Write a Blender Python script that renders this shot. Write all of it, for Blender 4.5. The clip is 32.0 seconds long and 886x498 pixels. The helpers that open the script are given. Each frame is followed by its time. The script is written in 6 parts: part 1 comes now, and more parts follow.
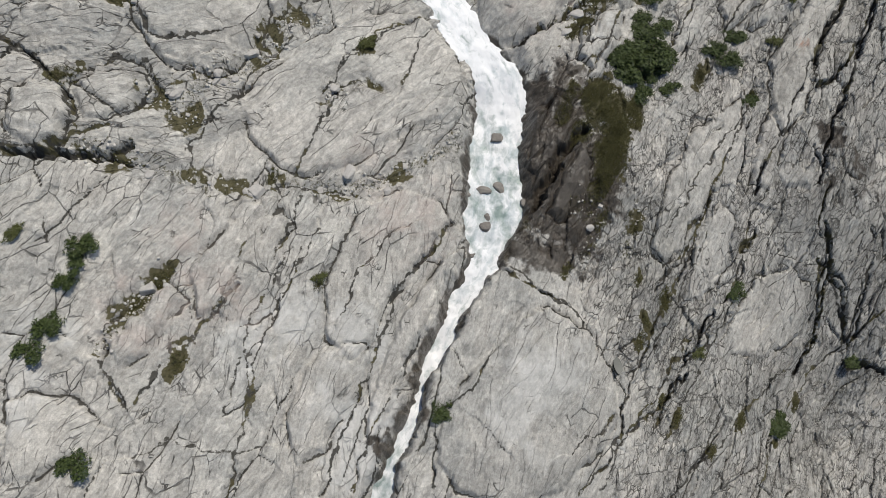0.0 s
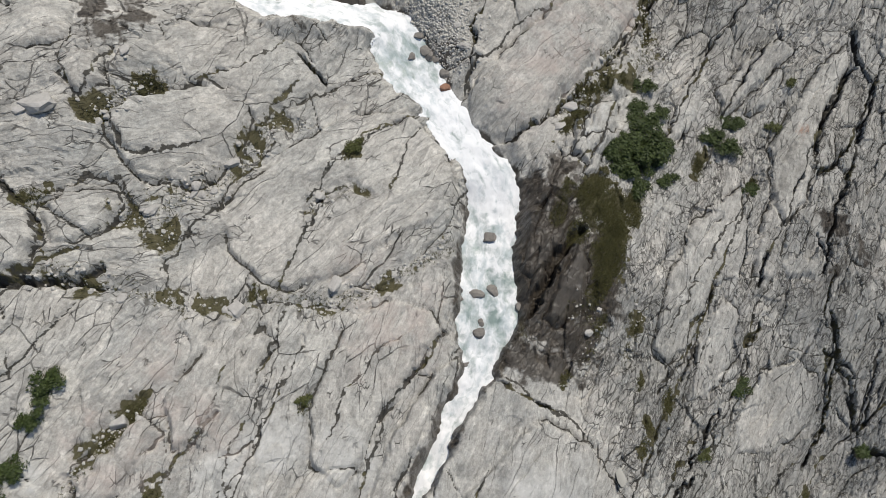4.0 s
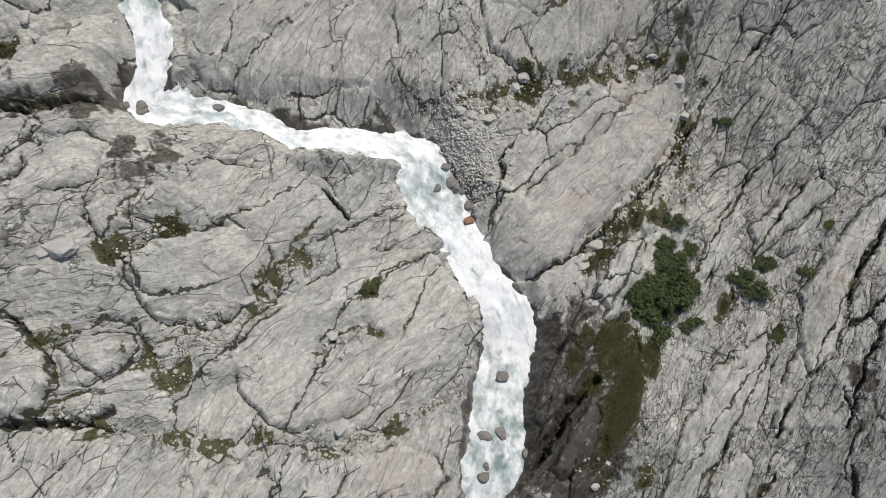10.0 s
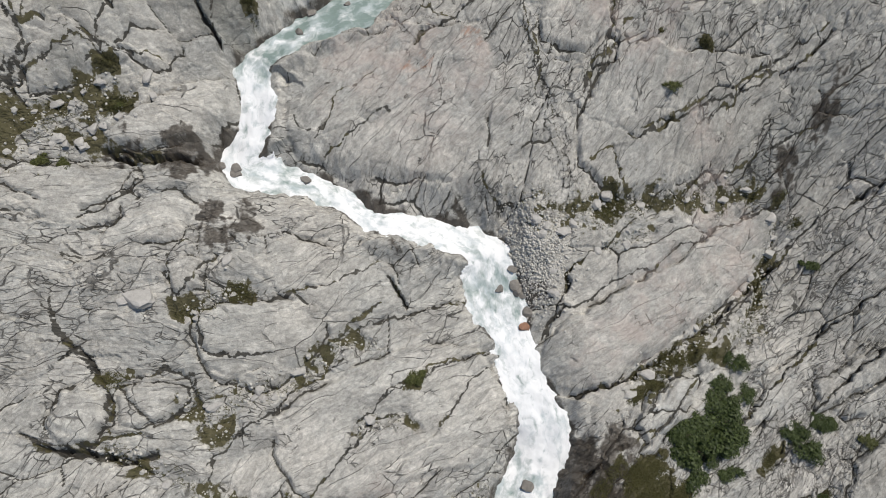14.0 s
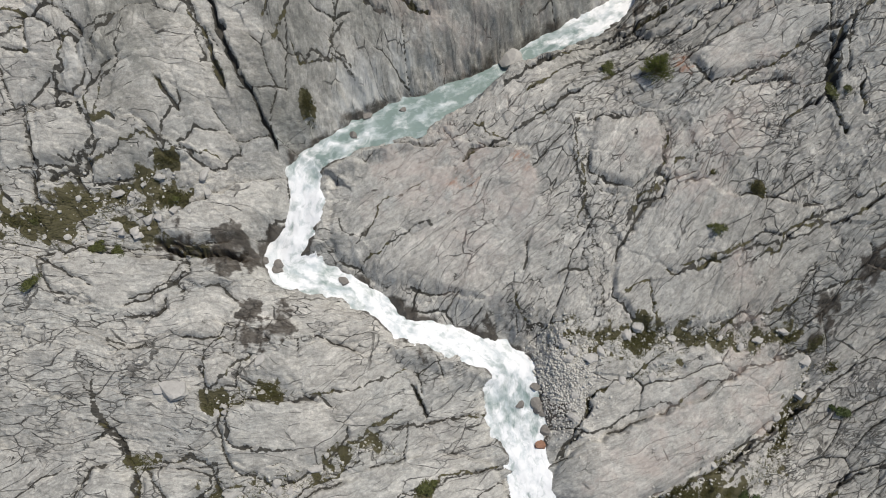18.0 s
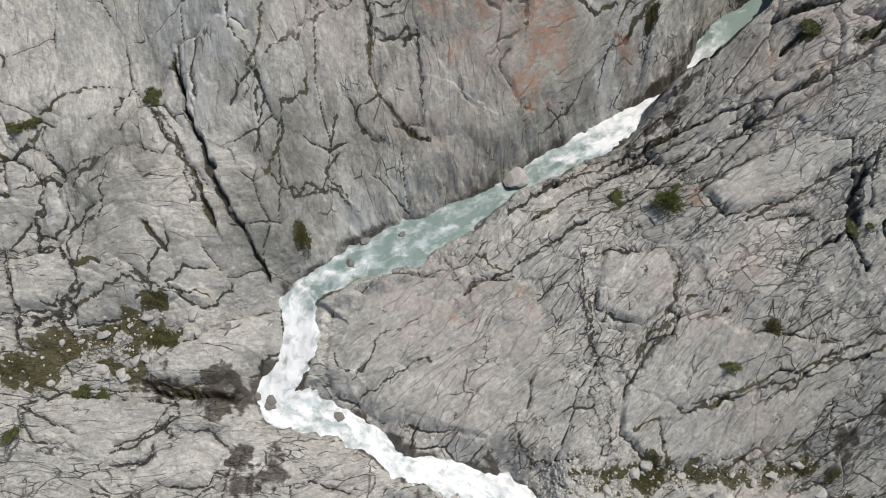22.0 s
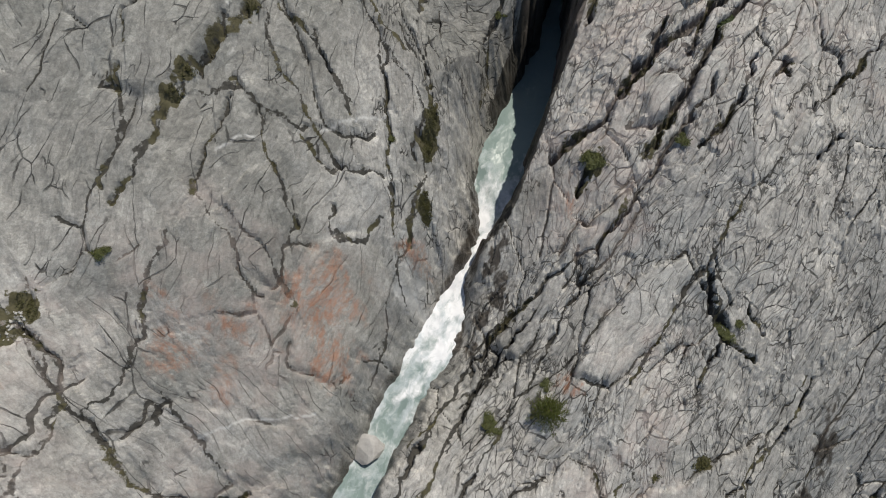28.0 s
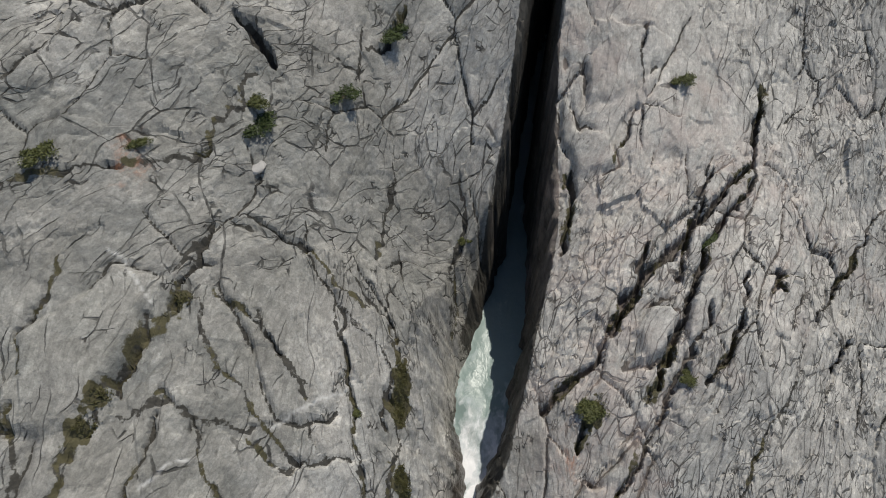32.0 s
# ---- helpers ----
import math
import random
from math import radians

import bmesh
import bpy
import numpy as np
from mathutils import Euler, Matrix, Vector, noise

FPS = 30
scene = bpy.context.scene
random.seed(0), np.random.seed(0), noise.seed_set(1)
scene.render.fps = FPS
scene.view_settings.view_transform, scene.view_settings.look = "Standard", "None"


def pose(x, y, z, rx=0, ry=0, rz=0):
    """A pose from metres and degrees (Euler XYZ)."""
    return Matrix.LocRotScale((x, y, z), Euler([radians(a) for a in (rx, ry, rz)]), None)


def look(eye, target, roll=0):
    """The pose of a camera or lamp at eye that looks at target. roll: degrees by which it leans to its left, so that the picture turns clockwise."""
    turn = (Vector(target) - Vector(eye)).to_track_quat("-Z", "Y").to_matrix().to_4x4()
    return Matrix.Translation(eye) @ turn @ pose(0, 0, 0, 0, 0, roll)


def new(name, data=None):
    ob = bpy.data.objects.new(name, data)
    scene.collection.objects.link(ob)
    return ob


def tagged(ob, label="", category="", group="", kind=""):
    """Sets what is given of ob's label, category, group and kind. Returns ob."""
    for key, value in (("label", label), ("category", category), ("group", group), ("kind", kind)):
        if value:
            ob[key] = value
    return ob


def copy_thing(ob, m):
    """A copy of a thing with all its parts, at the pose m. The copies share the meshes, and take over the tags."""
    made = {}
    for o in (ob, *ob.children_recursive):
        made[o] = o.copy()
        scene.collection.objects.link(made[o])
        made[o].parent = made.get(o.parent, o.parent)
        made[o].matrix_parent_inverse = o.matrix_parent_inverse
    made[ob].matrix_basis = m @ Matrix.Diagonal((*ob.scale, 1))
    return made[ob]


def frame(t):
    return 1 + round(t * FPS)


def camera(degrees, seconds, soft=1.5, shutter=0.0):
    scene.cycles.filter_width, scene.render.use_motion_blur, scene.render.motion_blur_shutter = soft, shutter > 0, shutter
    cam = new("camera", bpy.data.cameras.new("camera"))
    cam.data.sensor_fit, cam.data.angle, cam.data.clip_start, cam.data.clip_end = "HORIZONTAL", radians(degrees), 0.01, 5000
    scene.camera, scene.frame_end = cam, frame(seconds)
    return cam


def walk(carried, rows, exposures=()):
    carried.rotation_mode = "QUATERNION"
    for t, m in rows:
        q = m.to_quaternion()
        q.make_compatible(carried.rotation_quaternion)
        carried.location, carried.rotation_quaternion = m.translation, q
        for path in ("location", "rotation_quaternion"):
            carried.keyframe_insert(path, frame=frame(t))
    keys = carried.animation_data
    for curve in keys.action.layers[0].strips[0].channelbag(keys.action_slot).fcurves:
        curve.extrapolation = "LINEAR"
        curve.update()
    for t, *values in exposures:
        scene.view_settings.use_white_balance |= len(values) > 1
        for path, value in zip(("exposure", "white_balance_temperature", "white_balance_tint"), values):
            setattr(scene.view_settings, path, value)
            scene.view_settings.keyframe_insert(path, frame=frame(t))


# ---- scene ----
cam = camera(69.0, 32.0, soft=1.0)
PATH = [
    (0.0, (0.00, 0.00, 50.08), (0.00, 9.53, 32.49), -0.24),
    (0.5, (-0.03, 1.02, 50.16), (0.08, 10.72, 32.67), -0.14),
    (1.0, (0.00, 2.07, 50.29), (0.16, 11.96, 32.91), 0.02),
    (1.5, (0.01, 3.28, 50.43), (0.20, 13.33, 33.14), 0.06),
    (2.0, (-0.03, 4.46, 50.54), (0.18, 14.69, 33.35), 0.01),
    (2.5, (0.00, 5.58, 50.66), (0.22, 15.85, 33.50), 0.04),
    (3.0, (0.04, 6.85, 50.90), (0.27, 17.07, 33.70), 0.02),
    (3.5, (0.16, 8.03, 51.15), (0.37, 18.23, 33.94), 0.10),
    (5.5, (0.70, 12.84, 53.18), (0.91, 22.91, 35.90), 0.21),
    (6.0, (0.74, 14.03, 53.85), (0.98, 24.08, 36.56), 0.03),
    (6.5, (0.87, 15.09, 54.42), (1.12, 25.15, 37.13), 0.05),
    (7.0, (1.04, 16.17, 55.09), (1.27, 26.22, 37.80), 0.11),
    (7.5, (1.10, 17.34, 55.77), (1.28, 27.37, 38.46), 0.03),
    (8.0, (1.17, 18.57, 56.31), (1.28, 28.56, 38.99), -0.00),
    (8.5, (1.25, 19.56, 56.84), (1.23, 29.57, 39.53), -0.01),
    (9.0, (1.32, 20.57, 57.35), (1.07, 30.59, 40.04), 0.04),
    (9.5, (1.31, 21.64, 57.89), (0.84, 31.65, 40.58), 0.02),
    (10.0, (1.35, 22.73, 58.56), (0.66, 32.71, 41.24), 0.04),
    (10.5, (1.40, 23.91, 59.37), (0.51, 33.83, 42.02), 0.08),
    (11.0, (1.54, 25.08, 60.15), (0.51, 34.96, 42.79), 0.20),
    (11.5, (1.47, 26.12, 60.77), (0.21, 35.97, 43.42), 0.22),
    (12.0, (1.45, 27.45, 61.54), (-0.10, 37.20, 44.15), 0.32),
    (12.5, (1.30, 28.60, 62.29), (-0.55, 38.28, 44.88), 0.30),
    (13.0, (1.11, 29.56, 62.98), (-1.06, 39.20, 45.59), 0.28),
    (13.5, (0.87, 30.72, 63.86), (-1.60, 40.26, 46.45), 0.26),
    (14.0, (0.61, 31.99, 64.83), (-2.14, 41.39, 47.39), 0.29),
    (14.5, (0.33, 33.05, 65.62), (-2.63, 42.40, 48.19), 0.25),
    (16.5, (-1.27, 37.98, 69.25), (-4.78, 46.98, 51.74), -0.06),
    (17.0, (-1.63, 39.34, 70.15), (-5.24, 48.27, 52.62), -0.02),
    (17.5, (-2.02, 40.82, 71.13), (-5.72, 49.65, 53.57), 0.03),
    (18.0, (-2.32, 42.30, 72.08), (-6.16, 51.04, 54.51), 0.31),
    (18.5, (-2.81, 43.56, 72.96), (-6.77, 52.26, 55.39), 0.29),
    (19.0, (-3.27, 44.87, 73.73), (-7.32, 53.55, 56.18), 0.31),
    (19.5, (-3.81, 46.65, 74.85), (-7.88, 55.23, 57.25), 0.47),
    (20.0, (-4.38, 48.15, 75.67), (-8.44, 56.72, 58.06), 0.41),
    (20.5, (-4.92, 49.51, 75.85), (-8.99, 58.13, 58.27), 0.28),
    (21.0, (-5.65, 50.84, 75.85), (-9.70, 59.56, 58.31), -0.02),
    (21.5, (-6.47, 52.89, 76.08), (-10.49, 61.54, 58.50), -0.09),
    (22.0, (-7.41, 54.88, 76.15), (-11.39, 63.53, 58.56), -0.24),
    (22.5, (-8.31, 56.92, 76.27), (-12.16, 65.60, 58.67), -0.46),
    (23.0, (-9.07, 59.23, 76.26), (-12.75, 67.97, 58.65), -0.41),
    (23.5, (-9.84, 61.46, 76.28), (-13.38, 70.29, 58.68), -0.46),
    (24.0, (-10.72, 64.10, 76.45), (-14.03, 72.92, 58.81), -0.53),
    (24.5, (-11.26, 66.56, 76.60), (-14.12, 75.51, 58.94), -0.46),
    (25.0, (-11.77, 69.18, 76.77), (-14.03, 78.21, 59.06), -0.47),
    (25.5, (-12.04, 71.73, 76.84), (-13.64, 80.83, 59.10), -0.43),
    (26.0, (-12.08, 74.41, 77.10), (-13.04, 83.46, 59.30), -0.14),
    (26.5, (-12.05, 77.01, 77.23), (-12.31, 85.99, 59.37), 0.02),
    (28.5, (-11.77, 84.62, 75.83), (-10.28, 94.21, 58.34), -0.01),
    (29.0, (-11.73, 86.85, 75.79), (-9.97, 96.76, 58.51), -0.12),
    (29.5, (-11.62, 88.93, 75.81), (-9.64, 99.17, 58.74), -0.22),
    (30.0, (-11.35, 90.74, 75.87), (-9.22, 101.34, 59.05), -0.11),
    (30.5, (-11.11, 92.25, 75.92), (-8.79, 103.24, 59.37), -0.08),
    (31.0, (-10.85, 93.57, 75.95), (-8.33, 104.93, 59.68), -0.04),
    (31.5, (-10.66, 94.71, 75.96), (-7.94, 106.46, 60.00), -0.04),
    (32.0, (-10.51, 95.63, 75.96), (-7.60, 107.78, 60.34), -0.08),
]
EXPOSURES = ((0, 0.0), (32, 0.0))
walk(cam, [(t, look(eye, target, roll)) for t, eye, target, roll in PATH], EXPOSURES)

# ---- daylight ----
SUN_AZIMUTH, SUN_HEIGHT = 58.0, 66.0  # degrees clockwise from north (+y), and above the horizon
world = bpy.data.worlds.new("sky")
scene.world = world
world.use_nodes = True
sky = world.node_tree.nodes.new("ShaderNodeTexSky")
sky.sky_type, sky.sun_disc = "NISHITA", False
sky.sun_elevation, sky.sun_rotation = radians(SUN_HEIGHT), radians(SUN_AZIMUTH)
sky.altitude = 1500
world.node_tree.links.new(sky.outputs[0], world.node_tree.nodes["Background"].inputs[0])
world.node_tree.nodes["Background"].inputs[1].default_value = 0.085
sun = new("sun", bpy.data.lights.new("sun", "SUN"))
sun.data.energy, sun.data.angle, sun.data.color = 3.75, radians(0.53), (1.0, 0.945, 0.85)
az, el = radians(SUN_AZIMUTH), radians(SUN_HEIGHT)
toward_sun = Vector((math.sin(az) * math.cos(el), math.cos(az) * math.cos(el), math.sin(el)))
sun.matrix_world = look(toward_sun * 300 + Vector((0, 80, 0)), (0, 80, 0))


# ---- materials ----
def material(name, roughness=0.8):
    m = bpy.data.materials.new(name)
    m.use_nodes = True
    bsdf = m.node_tree.nodes["Principled BSDF"]
    bsdf.inputs["Roughness"].default_value = roughness
    return m, bsdf


class Graph:
    """Short forms for the nodes of one material."""

    def __init__(self, m):
        self.n, self.l = m.node_tree.nodes, m.node_tree.links

    def put(self, kind, inputs=(), **settings):
        node = self.n.new(kind)
        for key, value in settings.items():
            if key == "operation":
                node.operation = value
            elif key == "blend":
                node.data_type, node.blend_type = "RGBA", value
            elif key == "feature":
                node.feature = value
            elif key == "attribute":
                node.attribute_name = value
        for key, value in dict(inputs).items():
            if isinstance(value, bpy.types.NodeSocket):
                self.l.new(value, node.inputs[key])
            else:
                node.inputs[key].default_value = value
        return node

    def attribute(self, name, output="Fac"):
        return self.put("ShaderNodeAttribute", attribute=name).outputs[output]

    def math(self, operation, a, b=0.0, c=0.0):
        return self.put("ShaderNodeMath", {0: a, 1: b, 2: c}, operation=operation).outputs[0]

    def scaled(self, vector, factors):
        return self.put("ShaderNodeVectorMath", {0: vector, 1: factors}, operation="MULTIPLY").outputs[0]

    def noise(self, vector, scale, detail=6.0, rough=0.6):
        return self.put("ShaderNodeTexNoise", {"Vector": vector, "Scale": scale, "Detail": detail, "Roughness": rough}).outputs[0]

    def step(self, value, low, high, to_low=0.0, to_high=1.0):
        return self.put("ShaderNodeMapRange", {0: value, 1: low, 2: high, 3: to_low, 4: to_high}).outputs[0]

    def mix(self, factor, a, b, blend="MIX"):
        node = self.put("ShaderNodeMix", {0: factor, 6: a, 7: b}, blend=blend)
        return node.outputs[2]

    def position(self):
        return self.put("ShaderNodeNewGeometry").outputs["Position"]


def rock_material(name="granite_gneiss"):
    """Glacier-polished gneiss: pale slabs, tilted chips, thin black cracks, dirt, painted gorge shade, soil, stains and
    wet rock.
    """
    m, bsdf = material(name)
    g = Graph(m)
    at, grain = g.position(), g.attribute("grain", "Vector")
    rough_part = g.attribute("shattered")
    # The grain's coordinates, bent on three scales so that no crack runs smoothly.
    bends = [g.scaled(g.put("ShaderNodeVectorMath", {0: g.put("ShaderNodeTexNoise", {"Vector": at, "Scale": scale, "Detail": detail, "Roughness": 0.6}).outputs[1], 1: (0.5, 0.5, 0.5)}, operation="SUBTRACT").outputs[0], (reach, reach, reach)) for scale, detail, reach in ((0.12, 2.0, 3.0), (0.9, 5.0, 0.28))]
    warp = grain
    for bend in bends:
        warp = g.put("ShaderNodeVectorMath", {0: warp, 1: bend}, operation="ADD").outputs[0]
    broad, patchy = g.noise(at, 0.09, 4.0), g.noise(at, 0.55, 6.0, 0.62)
    band = g.noise(g.scaled(warp, (0.12, 0.9, 0.5)), 1.0, 5.0, 0.6)
    speck, dust = g.noise(at, 2.6, 6.0, 0.72), g.noise(at, 9.0, 3.0, 0.7)
    # Base colour: warm pale grey to cool grey from block to block, faint bands along the grain.
    pale = g.mix(g.step(broad, 0.38, 0.62), (0.425, 0.412, 0.378, 1), (0.475, 0.452, 0.41, 1))
    grey = g.mix(g.step(broad, 0.35, 0.65), (0.32, 0.32, 0.302, 1), (0.365, 0.353, 0.325, 1))
    tone = g.math("ADD", patchy, g.math("MULTIPLY", g.math("SUBTRACT", g.attribute("tone"), 0.5), 0.4))
    colour = g.mix(g.step(tone, 0.4, 0.7), pale, grey)
    colour = g.mix(g.step(band, 0.5, 0.68, 0.0, 0.4), colour, (0.3, 0.29, 0.27, 1))
    colour = g.mix(1.0, colour, g.step(speck, 0.28, 0.72, 1.26, 0.74), "MULTIPLY")
    colour = g.mix(1.0, colour, g.step(dust, 0.3, 0.7, 1.16, 0.84), "MULTIPLY")
    leaf = g.noise(g.scaled(warp, (0.9, 5.5, 2.5)), 1.0, 5.0, 0.68)
    colour = g.mix(1.0, colour, g.step(leaf, 0.32, 0.68, 1.13, 0.83), "MULTIPLY")
    height = g.math("ADD", g.math("MULTIPLY", leaf, 0.03), g.math("MULTIPLY", patchy, 0.12))
    height = g.math("ADD", height, g.math("ADD", g.math("MULTIPLY", speck, 0.075), g.math("MULTIPLY", dust, 0.014)))
    # Tilted chips with sharp arrises, in four sizes.
    line = None
    cell_sets = (
        # cells a metre along, across the grain; tilt; tone; half width of the crack; where cracks open; how wide that goes over
        (0.14, 0.34, 0.5, 0.06, 0.03, 0.5, 0.04),
        (0.3, 0.78, 0.26, 0.09, 0.026, 0.535, 0.04),
        (0.66, 1.6, 0.15, 0.11, 0.022, 0.57, 0.04),
        (1.5, 3.6, 0.075, 0.12, 0.02, 0.62, 0.04),
    )
    for n, (long, across, tilt, spread, thin, low, over) in enumerate(cell_sets):
        seat = g.put("ShaderNodeVectorMath", {0: g.scaled(warp, (long, across, 0.3 * across)), 1: (3.7 * n, 1.3 * n, 0.0)}, operation="ADD").outputs[0]
        cell = g.put("ShaderNodeTexVoronoi", {"Vector": seat, "Scale": 1.0})
        lean = g.put("ShaderNodeVectorMath", {0: cell.outputs["Color"], 1: (0.5, 0.5, 0.5)}, operation="SUBTRACT").outputs[0]
        local = g.put("ShaderNodeVectorMath", {0: seat, 1: cell.outputs["Position"]}, operation="SUBTRACT").outputs[0]
        slope = g.put("ShaderNodeVectorMath", {0: local, 1: lean}, operation="DOT_PRODUCT").outputs["Value"]
        strength = g.step(rough_part, 0.1, 0.9, 0.7 * tilt, 1.7 * tilt)
        height = g.math("ADD", height, g.math("MULTIPLY", slope, strength))
        own = g.put("ShaderNodeSeparateXYZ", {0: cell.outputs["Color"]}).outputs[2]
        colour = g.mix(1.0, colour, g.step(own, 0.0, 1.0, 1 - spread, 1 + spread), "MULTIPLY")
        edge = g.put("ShaderNodeTexVoronoi", {"Vector": seat, "Scale": 1.0}, feature="DISTANCE_TO_EDGE").outputs["Distance"]
        opening = g.math("ADD", g.noise(g.scaled(at, (1.0, 1.0, 0.5)), 0.12 * 1.6**n, 2.5, 0.6), g.math("MULTIPLY", g.math("SUBTRACT", rough_part, 0.25), 0.22))
        where = g.step(opening, low, low + over)
        wide = g.math("MULTIPLY", g.step(g.noise(at, 1.2, 4.0), 0.35, 0.7, 0.25, 2.0), thin * across * 1.25)
        cut = g.put("ShaderNodeMapRange", {0: edge, 1: g.math("MULTIPLY", wide, 0.45), 2: wide, 3: 1.0, 4: 0.0}).outputs[0]
        cut = g.math("MULTIPLY", cut, where)
        line = cut if line is None else g.math("MAXIMUM", line, cut)
    # Long thin joints that run with the grain and cross one another at low angles, each broken off at random.
    run = g.put("ShaderNodeSeparateXYZ", {0: warp}).outputs
    for n, (turn, spacing, thin, keep) in enumerate(((0.06, 2.3, 0.03, 0.5), (-0.28, 1.6, 0.026, 0.54), (0.24, 1.05, 0.024, 0.56), (-0.1, 0.6, 0.02, 0.57))):
        across = g.math("ADD", g.math("MULTIPLY", run[1], math.cos(turn)), g.math("MULTIPLY", run[0], math.sin(turn)))
        order = g.math("MULTIPLY", across, 1 / spacing)
        off = g.math("MULTIPLY", g.math("ABSOLUTE", g.math("SUBTRACT", g.math("FRACT", order), 0.5)), spacing)
        seat = g.put("ShaderNodeCombineXYZ", {0: g.math("MULTIPLY", run[0], 0.17 / spacing**0.5), 1: g.math("MULTIPLY", g.math("FLOOR", order), 7.31), 2: 5.0 * n}).outputs[0]
        where = g.step(g.math("ADD", g.noise(seat, 1.0, 1.0), g.math("MULTIPLY", g.math("SUBTRACT", rough_part, 0.3), 0.15)), keep, keep + 0.03)
        cut = g.math("MULTIPLY", g.math("MULTIPLY", g.step(off, thin * 1.3, thin * 0.5), where), g.step(g.noise(at, 0.5, 3.0), 0.35, 0.65, 0.3, 1.0))
        line = g.math("MAXIMUM", line, cut)
    height = g.math("SUBTRACT", height, g.math("MULTIPLY", line, 0.07))
    colour = g.mix(g.math("MULTIPLY", line, g.step(g.noise(at, 0.8, 3.0), 0.35, 0.62, 0.45, 0.95)), colour, (0.06, 0.056, 0.05, 1))
    colour = g.mix(g.math("MULTIPLY", g.attribute("grey"), g.step(g.noise(at, 0.3, 5.0), 0.3, 0.6, 0.6, 1.0)), colour, (0.57, 0.58, 0.57, 1), "MULTIPLY")
    colour = g.mix(g.math("MULTIPLY", g.attribute("bleached"), g.step(patchy, 0.35, 0.6, 0.7, 0.35)), colour, (0.6, 0.595, 0.57, 1))
    # Dirt in the joints, and the shade painted on the gorge's walls.
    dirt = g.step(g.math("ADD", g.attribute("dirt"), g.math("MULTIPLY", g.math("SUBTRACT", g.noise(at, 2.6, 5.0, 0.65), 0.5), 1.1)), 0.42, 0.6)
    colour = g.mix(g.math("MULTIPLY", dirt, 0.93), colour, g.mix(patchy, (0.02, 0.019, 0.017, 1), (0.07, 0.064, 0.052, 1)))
    tint = g.math("MULTIPLY", g.attribute("pink"), g.step(g.noise(at, 0.5, 5.0), 0.35, 0.65))
    colour = g.mix(g.math("MULTIPLY", tint, 0.5), colour, (0.5, 0.415, 0.37, 1))
    rust = g.math("MULTIPLY", g.attribute("rust"), g.step(g.noise(g.scaled(warp, (0.7, 2.0, 1.0)), 1.0, 6.0, 0.7), 0.42, 0.6))
    colour = g.mix(g.math("MULTIPLY", rust, 0.66), colour, (0.38, 0.17, 0.09, 1))
    colour = g.mix(g.attribute("vein"), colour, (0.62, 0.61, 0.58, 1))
    earth = g.mix(g.noise(at, 2.5, 6.0), (0.05, 0.047, 0.022, 1), (0.13, 0.115, 0.065, 1))
    soil = g.step(g.math("ADD", g.attribute("soil"), g.math("MULTIPLY", g.math("SUBTRACT", g.noise(at, 1.6, 6.0, 0.65), 0.5), 1.3)), 0.4, 0.56)
    colour = g.mix(soil, colour, earth)
    wet = g.step(g.math("ADD", g.attribute("wet"), g.math("MULTIPLY", g.math("SUBTRACT", g.noise(at, 0.7, 6.0, 0.65), 0.5), 1.3)), 0.34, 0.66)
    colour = g.mix(g.math("MULTIPLY", wet, 0.92), colour, g.mix(g.noise(at, 1.2, 5.0), (0.026, 0.024, 0.021, 1), (0.092, 0.074, 0.056, 1)))
    m.node_tree.links.new(g.step(wet, 0.0, 1.0, 0.88, 0.32), bsdf.inputs["Roughness"])
    m.node_tree.links.new(colour, bsdf.inputs["Base Color"])
    bump = g.put("ShaderNodeBump", {"Strength": 1.0, "Distance": 1.0, "Height": height})
    m.node_tree.links.new(bump.outputs[0], bsdf.inputs["Normal"])
    bsdf.inputs["Specular IOR Level"].default_value = 0.3
    return m


